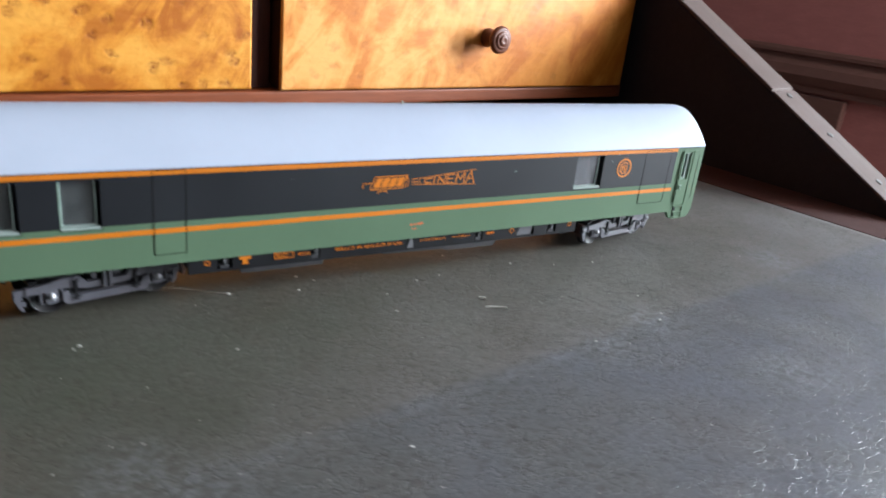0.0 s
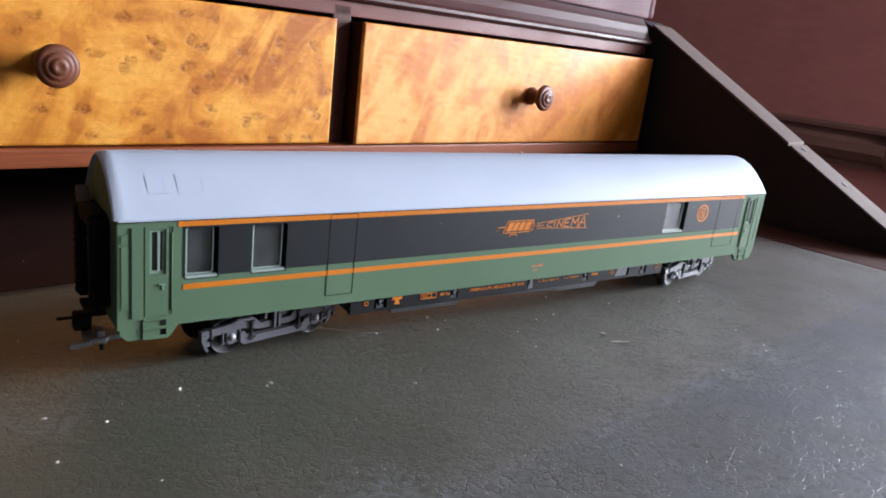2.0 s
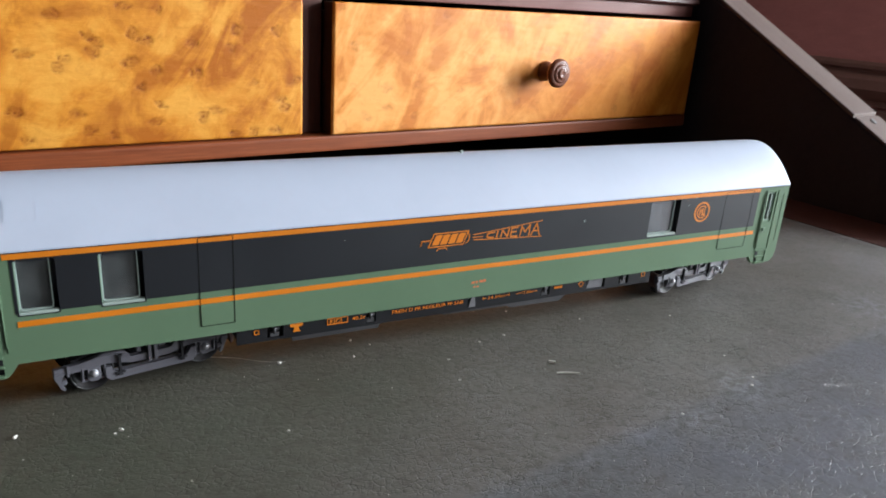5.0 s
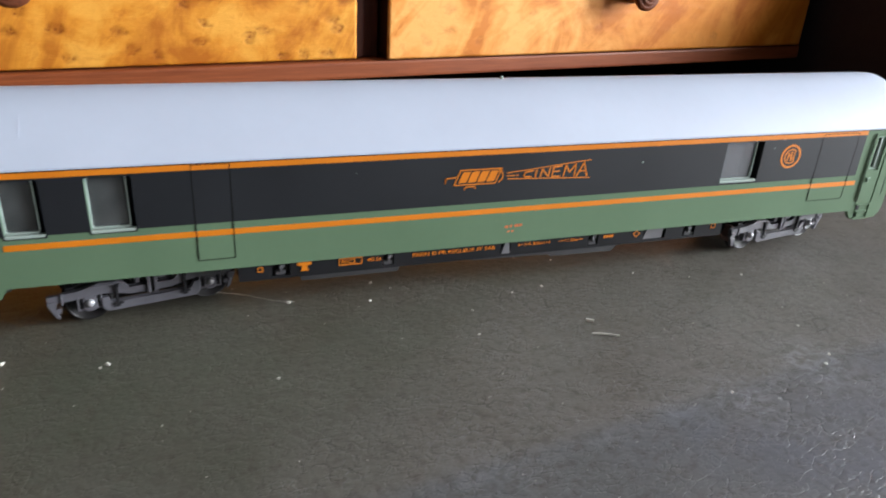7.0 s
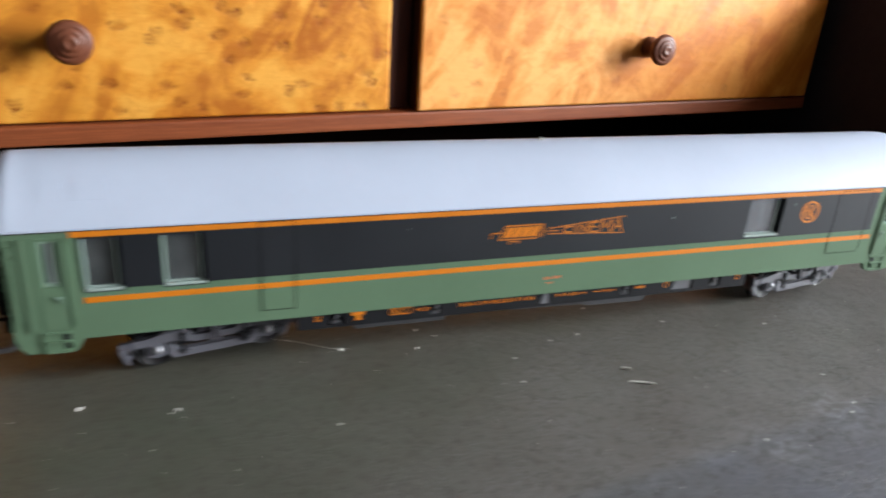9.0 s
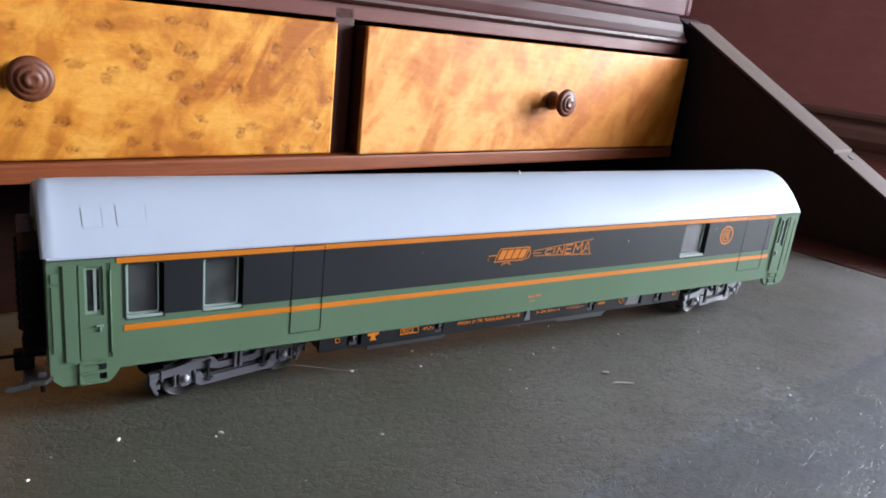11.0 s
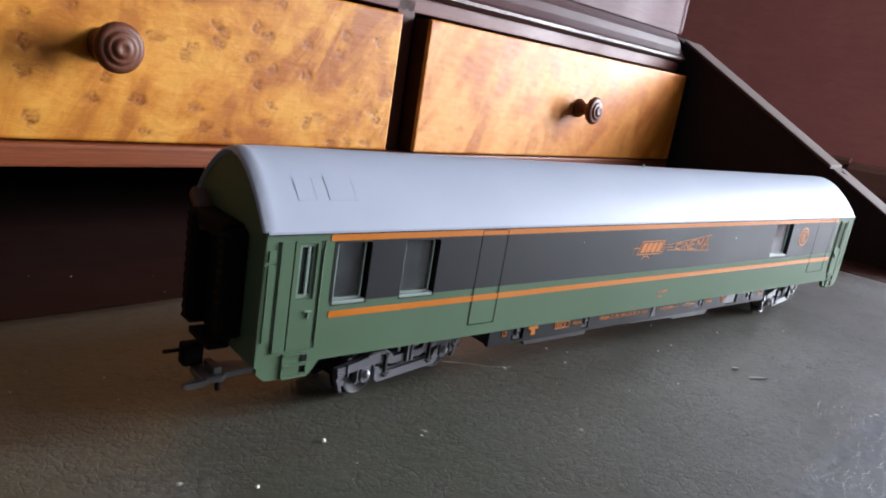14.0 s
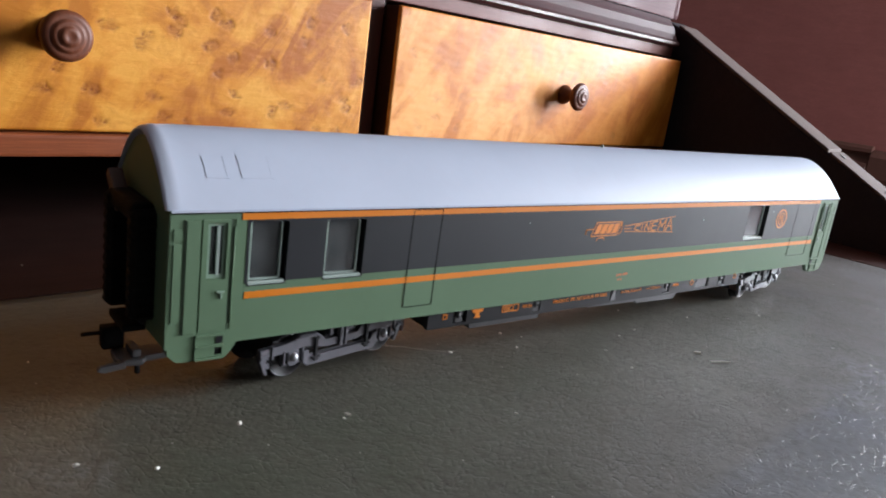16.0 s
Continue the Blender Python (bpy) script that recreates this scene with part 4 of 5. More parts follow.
    box(bm, *X(122.2, 123.4), 10.4 * mm, 20.6 * mm, 13.5 * mm, 33.0 * mm, 0.3 * mm)
    part("end_door", bm, FRAME, coach, "black end door")
    bm = bmesh.new()
    box(bm, *X(122.2, 126.4), 10.8 * mm, 20.4 * mm, 12.2 * mm, 13.6 * mm, 0.4 * mm)
    part("gangway_plate", bm, RUBBER, coach, "black gangway footplate")
    bm = bmesh.new()
    box(bm, *X(123.2, 126.0), 17.6 * mm, 26.4 * mm, 35.2 * mm, 37.6 * mm, 0.5 * mm)
    bmesh.ops.rotate(bm, cent=(s * 125 * mm, 22 * mm, 36.4 * mm), matrix=Matrix.Rotation(radians(38), 3, "X"), verts=bm.verts)
    part("gangway_roof_flap", bm, RUST, coach, "brown tilted flap over the gangway")
    if s > 0:
        return
    # coupling
    bm = bmesh.new()
    prism(bm, [(s * x * mm, y * mm) for x, y in ((112, 13.6), (121.6, 13.0), (122.4, 11.2), (126.2, 11.6), (126.9, 13.4), (126.6, 18.0), (122.2, 19.0), (121.6, 17.8), (112, 17.2))], 5.0 * mm, 6.2 * mm, "z", 0.25 * mm)
    box(bm, *X(122.4, 124.0), 12.6 * mm, 17.6 * mm, 6.2 * mm, 7.6 * mm, 0.3 * mm)
    prism(bm, [(s * x * mm, z * mm) for x, z in ((125.6, 5.0), (129.4, 4.6), (130.6, 5.2), (130.0, 5.9), (127.6, 5.9), (125.6, 6.3))], 10.8 * mm, 12.0 * mm, "y", 0.15 * mm)
    hook = part("coupler", bm, COUPLER, coach, "dull grey metal hook coupler")
    bm = bmesh.new()
    lathe(bm, [(0, -1.6 * mm), (0.5 * mm, -1.6 * mm), (0.55 * mm, 0.4 * mm), (0, 0.4 * mm)], Matrix.Translation((s * 123.2 * mm, 12.2 * mm, 4.8 * mm)), 10)
    part("coupler_pin", bm, STEEL, hook)
    bm = bmesh.new()
    box(bm, *X(124.2, 128.2), 17.0 * mm, 20.0 * mm, 6.4 * mm, 10.8 * mm, 0.5 * mm)
    box(bm, *X(128.0, 131.6), 18.2 * mm, 18.9 * mm, 9.2 * mm, 9.8 * mm, 0.1 * mm)
    part("coupler_loop", bm, RUBBER, hook, "black plastic coupler loop")


entrance(-1)
entrance(1)


# roof: an arched shell with a rim at each end
def roof_point(k, n, grow=0.0):
    a = math.pi * k / n
    y = 15.5 - (15.75 + grow * 0.5) * math.cos(a)
    z = 37.55 + (12.25 + grow) * (1 - abs(math.cos(a)) ** 1.9)
    return y * mm, z * mm


bm = bmesh.new()
N = 40
stations = [(-123.0, -1.15), (-122.9, -0.75), (-122.4, -0.42), (-121.6, -0.25), (-121.2, -0.12), (-120.2, -0.10), (-119.9, -0.14), (-117.0, 0.0)] + [(x, 0.0) for x in range(-110, 111, 10)] + [(115.0, 0.0), (118.5, -0.12), (120.2, -0.25), (121.4, -0.5), (122.3, -0.85), (122.8, -1.25), (122.95, -1.7)]
prev = None
for x, grow in stations:
    loop = [bm.verts.new((x * mm, *roof_point(k, N, grow))) for k in range(N + 1)]
    if prev:
        for k in range(N):
            bm.faces.new((prev[k], prev[k + 1], loop[k + 1], loop[k])).smooth = True
    prev = loop
for x in (-123.0, 122.95):
    lo = [bm.verts.new((x * mm, *roof_point(k, N, -1.15 if x < 0 else -1.7))) for k in range(N + 1)]
    li = [bm.verts.new((x * mm * 0.988, *roof_point(k, N, -2.1))) for k in range(N + 1)]
    for k in range(N):
        bm.faces.new((lo[k], lo[k + 1], li[k + 1], li[k]))
box(bm, -122.0 * mm, 122.0 * mm, -0.22 * mm, 0.9 * mm, 37.25 * mm, 37.7 * mm)
box(bm, -122.0 * mm, 122.0 * mm, W - 0.9 * mm, W + 0.22 * mm, 37.25 * mm, 37.7 * mm)
roof = part("roof", bm, ROOF, coach, "pale lavender-grey arched roof")
bm = bmesh.new()
box(bm, -121.8 * mm, 121.8 * mm, -0.19 * mm, 0.3 * mm, 37.02 * mm, 37.26 * mm)
part("eaves_shadow_line", bm, FRAME, coach)


def roof_patch(x0, x1, k0, k1, rise, name):
    bm = bmesh.new()
    ks = np.linspace(k0, k1, 7)
    top = [[bm.verts.new((x * mm, *roof_point(k, N, rise))) for k in ks] for x in (x0, x1)]
    bot = [[bm.verts.new((x * mm, *roof_point(k, N, -0.3))) for k in ks] for x in (x0, x1)]
    for i in range(6):
        bm.faces.new((top[0][i], top[0][i + 1], top[1][i + 1], top[1][i]))
        for e in (0, 1):
            bm.faces.new((top[e][i], top[e][i + 1], bot[e][i + 1], bot[e][i]))
    for i in (0, 6):
        bm.faces.new((top[0][i], top[1][i], bot[1][i], bot[0][i]))
    return part(name, bm, ROOF, roof)


for x0, x1, lo, hi in ((-115.1, -111.0, 8.9, 12.4), (-108.7, -102.6, 8.9, 12.7)):
    roof_patch(x0, x0 + 0.80, lo, hi, 0.105, "roof_vent_lip")
    roof_patch(x0 + 0.80, x1 - 0.40, lo, hi, 0.06, "roof_vent")
    roof_patch(x1 - 0.40, x1, lo, hi, 0.10, "roof_vent_lip")
roof_patch(-99.6, -99.45, 9.6, 10.6, 0.035, "roof_vent_lip")
bm = bmesh.new()
lathe(bm, [(0.0, -0.5 * mm), (0.45 * mm, -0.5 * mm), (0.4 * mm, 0.35 * mm), (0.2 * mm, 0.8 * mm), (0.0, 0.85 * mm)], Matrix.Translation((1.4 * mm, 15.2 * mm, 49.8 * mm)), 10)
part("roof_pip", bm, PALE, roof, "tiny pale pip on the roof ridge")

# underframe between the bogies
bm = bmesh.new()
WELLS = [(-57.0, -53.0), (-31.4, -28.6), (-1.2, 1.4), (23.4, 26.4), (40.0, 47.0), (52.6, 56.4)]
holed(bm, -64.3 * mm, 65.2 * mm, 8.7 * mm, 13.0 * mm, [(a * mm, b * mm, 9.4 * mm, 12.4 * mm) for a, b in WELLS], 0.55 * mm, 1.8 * mm)
under = part("underframe", bm, FRAME, coach, "black underframe skirt with orange print")
bm = bmesh.new()
holed(bm, -64.3 * mm, 65.2 * mm, 8.7 * mm, 13.0 * mm, [], W - 1.8 * mm, W - 0.55 * mm)
part("underframe", bm, FRAME, coach, "black underframe skirt")
bm = bmesh.new()
box(bm, -64.0 * mm, 65.0 * mm, 1.75 * mm, W - 1.75 * mm, 8.9 * mm, 12.55 * mm)
part("underframe_core", bm, FRAME, coach)
bm = bmesh.new()
box(bm, -118 * mm, 118 * mm, 8 * mm, 23 * mm, 10.6 * mm, 12.7 * mm)
part("chassis_plate", bm, FRAME, coach)
for outline_pts in (((-50.8, 9.6), (-50.4, 6.9), (-50.0, 6.75), (-27.4, 6.75), (-27.0, 7.0), (-26.8, 9.4)),
                    ((-8.2, 8.9), (-8.0, 7.5), (13.2, 7.3), (13.8, 6.5), (31.8, 6.3), (33.2, 7.6), (33.4, 8.9))):
    bm = bmesh.new()
    prism(bm, [(x * mm, z * mm) for x, z in outline_pts], 2.1 * mm, 12 * mm, "y", 0.1 * mm)
    part("battery_box", bm, UNDERGREY, under, "grey equipment box below the frame")
for x in (-55.2, -30.0, 24.8, 54.4):
    bm = bmesh.new()
    box(bm, (x - 1.1) * mm, (x + 1.1) * mm, 0.75 * mm, 1.6 * mm, 9.5 * mm, 10.6 * mm, 0.1 * mm)
    lathe(bm, [(0, 0), (0.45 * mm, 0), (0.45 * mm, 1.6 * mm), (0, 1.6 * mm)], Matrix.Translation((x * mm, 0.95 * mm, 10.4 * mm)), 10)
    box(bm, (x + 0.2) * mm, (x + 1.0) * mm, 0.6 * mm, 1.5 * mm, 11.2 * mm, 12.0 * mm, 0.1 * mm)
    part("bracket", bm, UNDERGREY, under)
bm = bmesh.new()
prism(bm, [(-1.1 * mm, 9.4 * mm), (1.3 * mm, 9.4 * mm), (0.9 * mm, 12.4 * mm), (-0.2 * mm, 12.4 * mm)], 0.4 * mm, 1.5 * mm, "y", 0.08 * mm)
part("gusset", bm, PANEGREY, under, "light grey gusset plate")
bm = bmesh.new()
prism(bm, [(40.2 * mm, 9.4 * mm), (46.2 * mm, 9.4 * mm), (46.6 * mm, 12.4 * mm), (41.2 * mm, 12.4 * mm)], 0.9 * mm, 1.5 * mm, "y", 0.08 * mm)
part("tank_plate", bm, PANEGREY, under, "light grey tank plate")


# bogies
def bogie(cx, turn):
    bm = bmesh.new()
    box(bm, -4 * mm, 4 * mm, -8.2 * mm, 8.2 * mm, 7.4 * mm, 11.0 * mm, 0.3 * mm)
    box(bm, -17 * mm, -15.4 * mm, -8.2 * mm, 8.2 * mm, 7.6 * mm, 9.4 * mm, 0.2 * mm)
    box(bm, 15.4 * mm, 17 * mm, -8.2 * mm, 8.2 * mm, 7.6 * mm, 9.4 * mm, 0.2 * mm)
    box(bm, -15.4 * mm, 15.4 * mm, -4.6 * mm, 4.6 * mm, 3.2 * mm, 9.6 * mm, 0.3 * mm)
    b = part("bogie", bm, FRAME, coach)
    b.location = (cx * mm, 15.5 * mm, 0)
    b.rotation_euler = (0, 0, radians(turn))      # the bogies stand slightly swivelled
    b["label"] = "slate-grey plastic bogie with bright axle ends"

    def side_frame(s):
        def Y(p, q):
            return sorted((s * p * mm, s * q * mm))
        bm = bmesh.new()
        half_top = [(4.6, 7.7), (5.7, 9.2), (7.0, 9.8), (11.0, 9.9), (13.4, 9.2), (15.0, 8.9), (18.4, 8.6)]
        half_low = [(18.4, 6.8), (15.0, 7.0), (13.0, 7.2), (9.6, 7.5), (7.6, 7.2), (4.4, 6.1)]
        top = [(-x - (2.4 if x > 18 else 0), z) for x, z in half_top[::-1]] + half_top
        low = half_low + [(-x - (2.4 if x > 18 else 0), z) for x, z in half_low[::-1]]
        prism(bm, [(x * mm, z * mm) for x, z in top + low], *Y(8.2, 9.6), "y", 0.14 * mm)
        part("side_frame", bm, BOGIE, b)
        # raised ribs on the beam's upper edge
        for x in (-10.0, 10.0):
            bm = bmesh.new()
            box(bm, (x - 2.6) * mm, (x + 2.6) * mm, *Y(9.4, 9.85), 9.15 * mm, 9.6 * mm, 0.1 * mm)
            part("frame_rib", bm, BOGIE, b)
        # the long equaliser bar with upturned ends
        bm = bmesh.new()
        bar_pts = [(-10.4, 6.6), (-10.4, 4.0), (-9.3, 3.0), (9.3, 3.0), (10.4, 4.0), (10.4, 6.6), (9.0, 6.6), (8.6, 5.2), (7.6, 4.9), (-7.6, 4.9), (-8.6, 5.2), (-9.0, 6.6)]
        prism(bm, [(x * mm, z * mm) for x, z in bar_pts], *Y(8.6, 9.9), "y", 0.14 * mm)
        part("equaliser_bar", bm, BOGIE, b)
        # bolster posts in the middle
        for x in (-0.9, 0.5):
            bm = bmesh.new()
            box(bm, x * mm, (x + 0.75) * mm, *Y(8.8, 10.2), 5.9 * mm, 10.8 * mm, 0.12 * mm)
            part("bolster_post", bm, BOGIE, b)
        bm = bmesh.new()
        box(bm, -0.2 * mm, 0.55 * mm, *Y(8.8, 9.7), 6.2 * mm, 10.6 * mm)
        part("bolster_slot", bm, FRAME, b)
        bm = bmesh.new()
        box(bm, 1.7 * mm, 3.2 * mm, *Y(8.4, 9.8), 8.9 * mm, 11.2 * mm, 0.12 * mm)
        box(bm, 1.9 * mm, 2.8 * mm, *Y(8.4, 10.1), 10.4 * mm, 11.2 * mm, 0.1 * mm)
        box(bm, -3.2 * mm, -2.3 * mm, *Y(8.2, 9.4), 8.4 * mm, 9.9 * mm, 0.12 * mm)
        part("damper_bracket", bm, BOGIE, b)
        for x in (-7.2, 7.0):
            bm = bmesh.new()
            box(bm, (x - 0.30) * mm, (x + 0.30) * mm, *Y(9.5, 10.2), 4.4 * mm, 9.0 * mm, 0.08 * mm)
            box(bm, (x - 1.1) * mm, (x + 1.1) * mm, *Y(9.6, 10.3), 4.5 * mm, 4.95 * mm, 0.08 * mm)
            box(bm, (x - 0.55) * mm, (x + 0.55) * mm, *Y(9.5, 10.3), 8.7 * mm, 9.2 * mm, 0.08 * mm)
            box(bm, (x - 0.5) * mm, (x + 0.5) * mm, *Y(9.5, 10.35), 4.0 * mm, 4.5 * mm, 0.08 * mm)
            part("hanger", bm, FRAME, b, "dark spring hanger")
        for x in (-WB, WB):
            sx = math.copysign(1, x)
            bm = bmesh.new()
            prism(bm, [((x + p) * mm, z * mm) for p, z in ((-1.5, 4.7), (-0.8, 3.8), (0.8, 3.8), (1.5, 4.7), (1.4, 7.2), (-1.4, 7.2))], *Y(8.2, 9.7), "y", 0.15 * mm)
            for dx in (-2.5, 2.1):
                box(bm, (x + dx) * mm, (x + dx + 0.45) * mm, *Y(8.4, 9.7), 4.4 * mm, 7.6 * mm, 0.1 * mm)
            box(bm, (x - 2.6) * mm, (x + 2.6) * mm, *Y(8.4, 9.4), 4.0 * mm, 4.5 * mm, 0.1 * mm)
            part("axle_box", bm, BOGIE, b)
            bm = bmesh.new()
            m = Matrix.Translation((x * mm, s * 9.6 * mm, 5.8 * mm)) @ pose(0, 0, 0, -90 * s)
            lathe(bm, [(1.0 * mm, -0.2 * mm), (0.95 * mm, 0.3 * mm), (0.7 * mm, 0.75 * mm), (0.35 * mm, 0.95 * mm), (0, 1.0 * mm)], m, 16)
            part("axle_cap", bm, CAP, b, "bright rounded axle cap")
            # end guard: a ragged drop with a brake block
            bm = bmesh.new()
            e = 17.6 if sx > 0 else -19.9
            prism(bm, [((e + sx * p) * mm, z * mm) for p, z in ((-0.7, 7.4), (0.7, 7.4), (0.8, 6.2), (0.2, 5.0), (-0.2, 3.7), (-0.9, 2.9), (-1.3, 3.3), (-0.8, 4.4), (-0.5, 5.4), (-1.0, 6.4))], *Y(8.3, 9.4), "y", 0.1 * mm)
            box(bm, (e - 0.9) * mm, (e + 0.9) * mm, *Y(8.6, 9.9), 6.6 * mm, 7.5 * mm, 0.12 * mm)
            box(bm, (e - sx * 1.9 - 0.2) * mm, (e - sx * 1.9 + 0.25) * mm, *Y(9.3, 9.9), 6.4 * mm, 9.0 * mm, 0.08 * mm)
            box(bm, (e - sx * 1.2 - 0.5) * mm, (e - sx * 1.2 + 0.5) * mm, *Y(8.2, 9.2), 4.3 * mm, 5.4 * mm, 0.1 * mm)
            part("end_guard", bm, BOGIE, b)

    side_frame(-1)
    side_frame(1)
    for x in (-WB, WB):
        bm = bmesh.new()
        for s in (-1, 1):
            m = Matrix.Translation((x * mm, s * 5.8 * mm, 5.35 * mm)) @ pose(0, 0, 0, -90 * s)
            lathe(bm, [(0, -0.9 * mm), (5.4 * mm, -0.9 * mm), (5.4 * mm, -0.4 * mm), (4.8 * mm, -0.2 * mm), (4.7 * mm, 1.7 * mm), (4.0 * mm, 1.75 * mm), (3.6 * mm, 1.1 * mm), (1.2 * mm, 1.0 * mm), (1.0 * mm, 1.8 * mm), (0, 1.8 * mm)], m, 32)
        lathe(bm, [(0.9 * mm, -6 * mm), (0.9 * mm, 6 * mm)], Matrix.Translation((x * mm, 0, 5.35 * mm)) @ pose(0, 0, 0, 90), 12)
        part("wheelset", bm, STEEL, b, "dark steel wheelset")
        bm = bmesh.new()
        m = Matrix.Translation((x * mm, -5.8 * mm, 5.35 * mm)) @ pose(0, 0, 0, 90)
        lathe(bm, [(4.3 * mm, 1.74 * mm), (4.35 * mm, 1.84 * mm), (4.6 * mm, 1.84 * mm), (4.68 * mm, 1.72 * mm)], m, 32)
        part("wheel_rim", bm, BRIGHT, b, "bright worn wheel rim")
    x = 19.4 if cx < 0 else -19.4
    sx = math.copysign(1, x)
    for s in (-1, 1):
        bm = bmesh.new()
        prism(bm, [((x + sx * a) * mm, z * mm) for a, z in ((-0.4, 9.0), (0.5, 9.0), (1.2, 5.8), (0.8, 4.4), (0.2, 4.5), (0.4, 5.8))], *sorted((s * 8.6 * mm, s * 6.0 * mm)), "y", 0.1 * mm)
        part("brake_shoe", bm, RUST, b, "brown brake shoe")


WB = 12.7                                       # half the wheelbase
bogie(-84.7, 11.0)
bogie(90.4, 9.0)
# ---- print on the coach side ----
Y0, Y1 = -0.13 * mm, -0.05 * mm


def graphic(name, mat, label, draw, parent=None, y0=Y0, y1=Y1):
    bm = bmesh.new()
    draw(bm, y0, y1)
    return part(name, bm, mat, parent or coach, label)


def emblem(bm, y0, y1):
    cx, cz = 82.4 * mm, 30.8 * mm
    ring(bm, cx, cz, 2.75 * mm, 3.35 * mm, y0, y1)
    ring(bm, cx, cz, 1.75 * mm, 2.15 * mm, y0, y1, 26, 40, 320)
    bar(bm, (cx - 0.9 * mm, cz - 1.0 * mm), (cx - 0.9 * mm, cz + 0.9 * mm), 0.45 * mm, y0, y1)
    bar(bm, (cx + 0.2 * mm, cz - 1.2 * mm), (cx + 0.2 * mm, cz + 1.2 * mm), 0.45 * mm, y0, y1)
    bar(bm, (cx + 1.1 * mm, cz - 1.2 * mm), (cx + 1.1 * mm, cz + 1.0 * mm), 0.4 * mm, y0, y1)
    bar(bm, (cx - 0.9 * mm, cz + 0.9 * mm), (cx + 1.1 * mm, cz - 1.2 * mm), 0.35 * mm, y0, y1)


graphic("emblem", ORANGE, "orange ringed emblem", emblem)

# the lamp-shaped badge: a slanted box with four solid blocks, and a beam of two lines
SH = 0.42


def sheared(x, z):
    return (x + SH * (z - 28.6)) * mm, z * mm


def badge(bm, y0, y1):
    c = [(-15.0, 28.7), (-4.7, 28.7), (-4.7, 32.3), (-15.0, 32.3)]
    for p, q in zip(c, c[1:] + c[:1]):
        bar(bm, sheared(*p), sheared(*q), 0.28 * mm, y0, y1)
    bar(bm, (-17.0 * mm, 30.1 * mm), (-17.2 * mm, 29.3 * mm), 0.28 * mm, y0, y1)
    bar(bm, (-17.0 * mm, 30.5 * mm), (-14.6 * mm, 30.6 * mm), 0.28 * mm, y0, y1)
    bar(bm, (-17.0 * mm, 30.5 * mm), (-17.2 * mm, 29.5 * mm), 0.28 * mm, y0, y1)
    for p, q in (((-12.4, 27.5), (-12.0, 28.1)), ((-12.0, 28.1), (-9.8, 28.15)), ((-9.8, 28.15), (-9.5, 27.6))):
        bar(bm, (p[0] * mm, p[1] * mm), (q[0] * mm, q[1] * mm), 0.26 * mm, y0, y1)
    ring(bm, -4.6 * mm, 30.5 * mm, 1.65 * mm, 1.92 * mm, y0, y1, 14, -68, 66)


def badge_block(i, bm, y0, y1):
    x0 = -14.2 + i * 2.33
    prism(bm, [sheared(x0, 29.2), sheared(x0 + 1.8, 29.2), sheared(x0 + 1.95, 29.5), sheared(x0 + 1.95, 31.85), sheared(x0 + 0.2, 31.85), sheared(x0, 31.5)], y0, y1, "y")


graphic("badge_outline", ORANGE, "orange lamp-shaped badge outline", badge)
for block in range(4):
    graphic("badge_block", ORANGE, "solid slanted orange block", functools.partial(badge_block, block))


# the word between the beam's lines, hand drawn and growing along the beam
LETTERS = {
    "C": [[(0.95, 0.95), (0.2, 0.95), (0.0, 0.75), (0.0, 0.2), (0.2, 0.0), (0.9, 0.0)]],
    "I": [[(0.2, 0.0), (0.2, 1.0)]],
    "N": [[(0.0, 0.0), (0.05, 1.0), (0.85, 0.0), (0.9, 1.0)]],
    "E": [[(0.85, 1.0), (0.0, 1.0), (0.0, 0.0), (0.85, 0.0)], [(0.0, 0.52), (0.7, 0.52)]],
    "M": [[(0.0, 0.0), (0.05, 1.0), (0.5, 0.35), (0.95, 1.0), (1.0, 0.0)]],
    "A": [[(0.0, 0.0), (0.5, 1.0), (1.0, 0.0)], [(0.2, 0.38), (0.8, 0.38)]],
}


def beam_top(x):
    return 31.05 + (x + 1.2) * 0.098


def beam_low(x):
    return 29.55 - (x + 1.2) * 0.045


def word(bm, y0, y1):
    x = 2.6
    for ch, w in zip("CINEMA", (2.3, 0.9, 2.5, 2.5, 3.0, 2.9)):
        for stroke in LETTERS[ch]:
            pts = []
            for a, b in stroke:
                px = x + a * w + 0.3 * b
                lo, hi = beam_low(px) + 0.42, beam_top(px) - 0.42
                pts.append((px * mm, (lo + b * (hi - lo)) * mm))
            for p, q in zip(pts, pts[1:]):
                bar(bm, p, q, 0.34 * mm, y0, y1)
        x += w + 0.62


def beam(bm, y0, y1):
    bar(bm, (-1.6 * mm, beam_top(-1.6) * mm), (20.4 * mm, beam_top(20.4) * mm), 0.2 * mm, y0, y1)
    bar(bm, (-1.4 * mm, beam_low(-1.4) * mm), (20.6 * mm, beam_low(20.6) * mm), 0.2 * mm, y0, y1)
    bar(bm, (-1.8 * mm, 30.3 * mm), (1.2 * mm, 30.3 * mm), 0.2 * mm, y0, y1)


graphic("word_cinema", ORANGE, "hand-drawn orange word CINEMA", word)
graphic("beam_lines", ORANGE, "two thin orange lines spreading like a beam", beam)


def red_mark(bm, y0, y1):
    for i, w in enumerate((0.9, 0.7, 1.1, 0.8)):
        x = -0.9 + i * 1.25
        box(bm, x * mm, (x + w) * mm, y0, y1, (16.7 + 0.06 * i) * mm, (17.35 + 0.06 * i) * mm)
    for i in range(2):
        box(bm, (-0.2 + i * 1.0) * mm, (0.5 + i * 1.0) * mm, y0, y1, 15.5 * mm, 15.9 * mm)


graphic("red_marking", REDINK, "faint red-orange printed marking", red_mark, None, -0.05 * mm, 0.02 * mm)

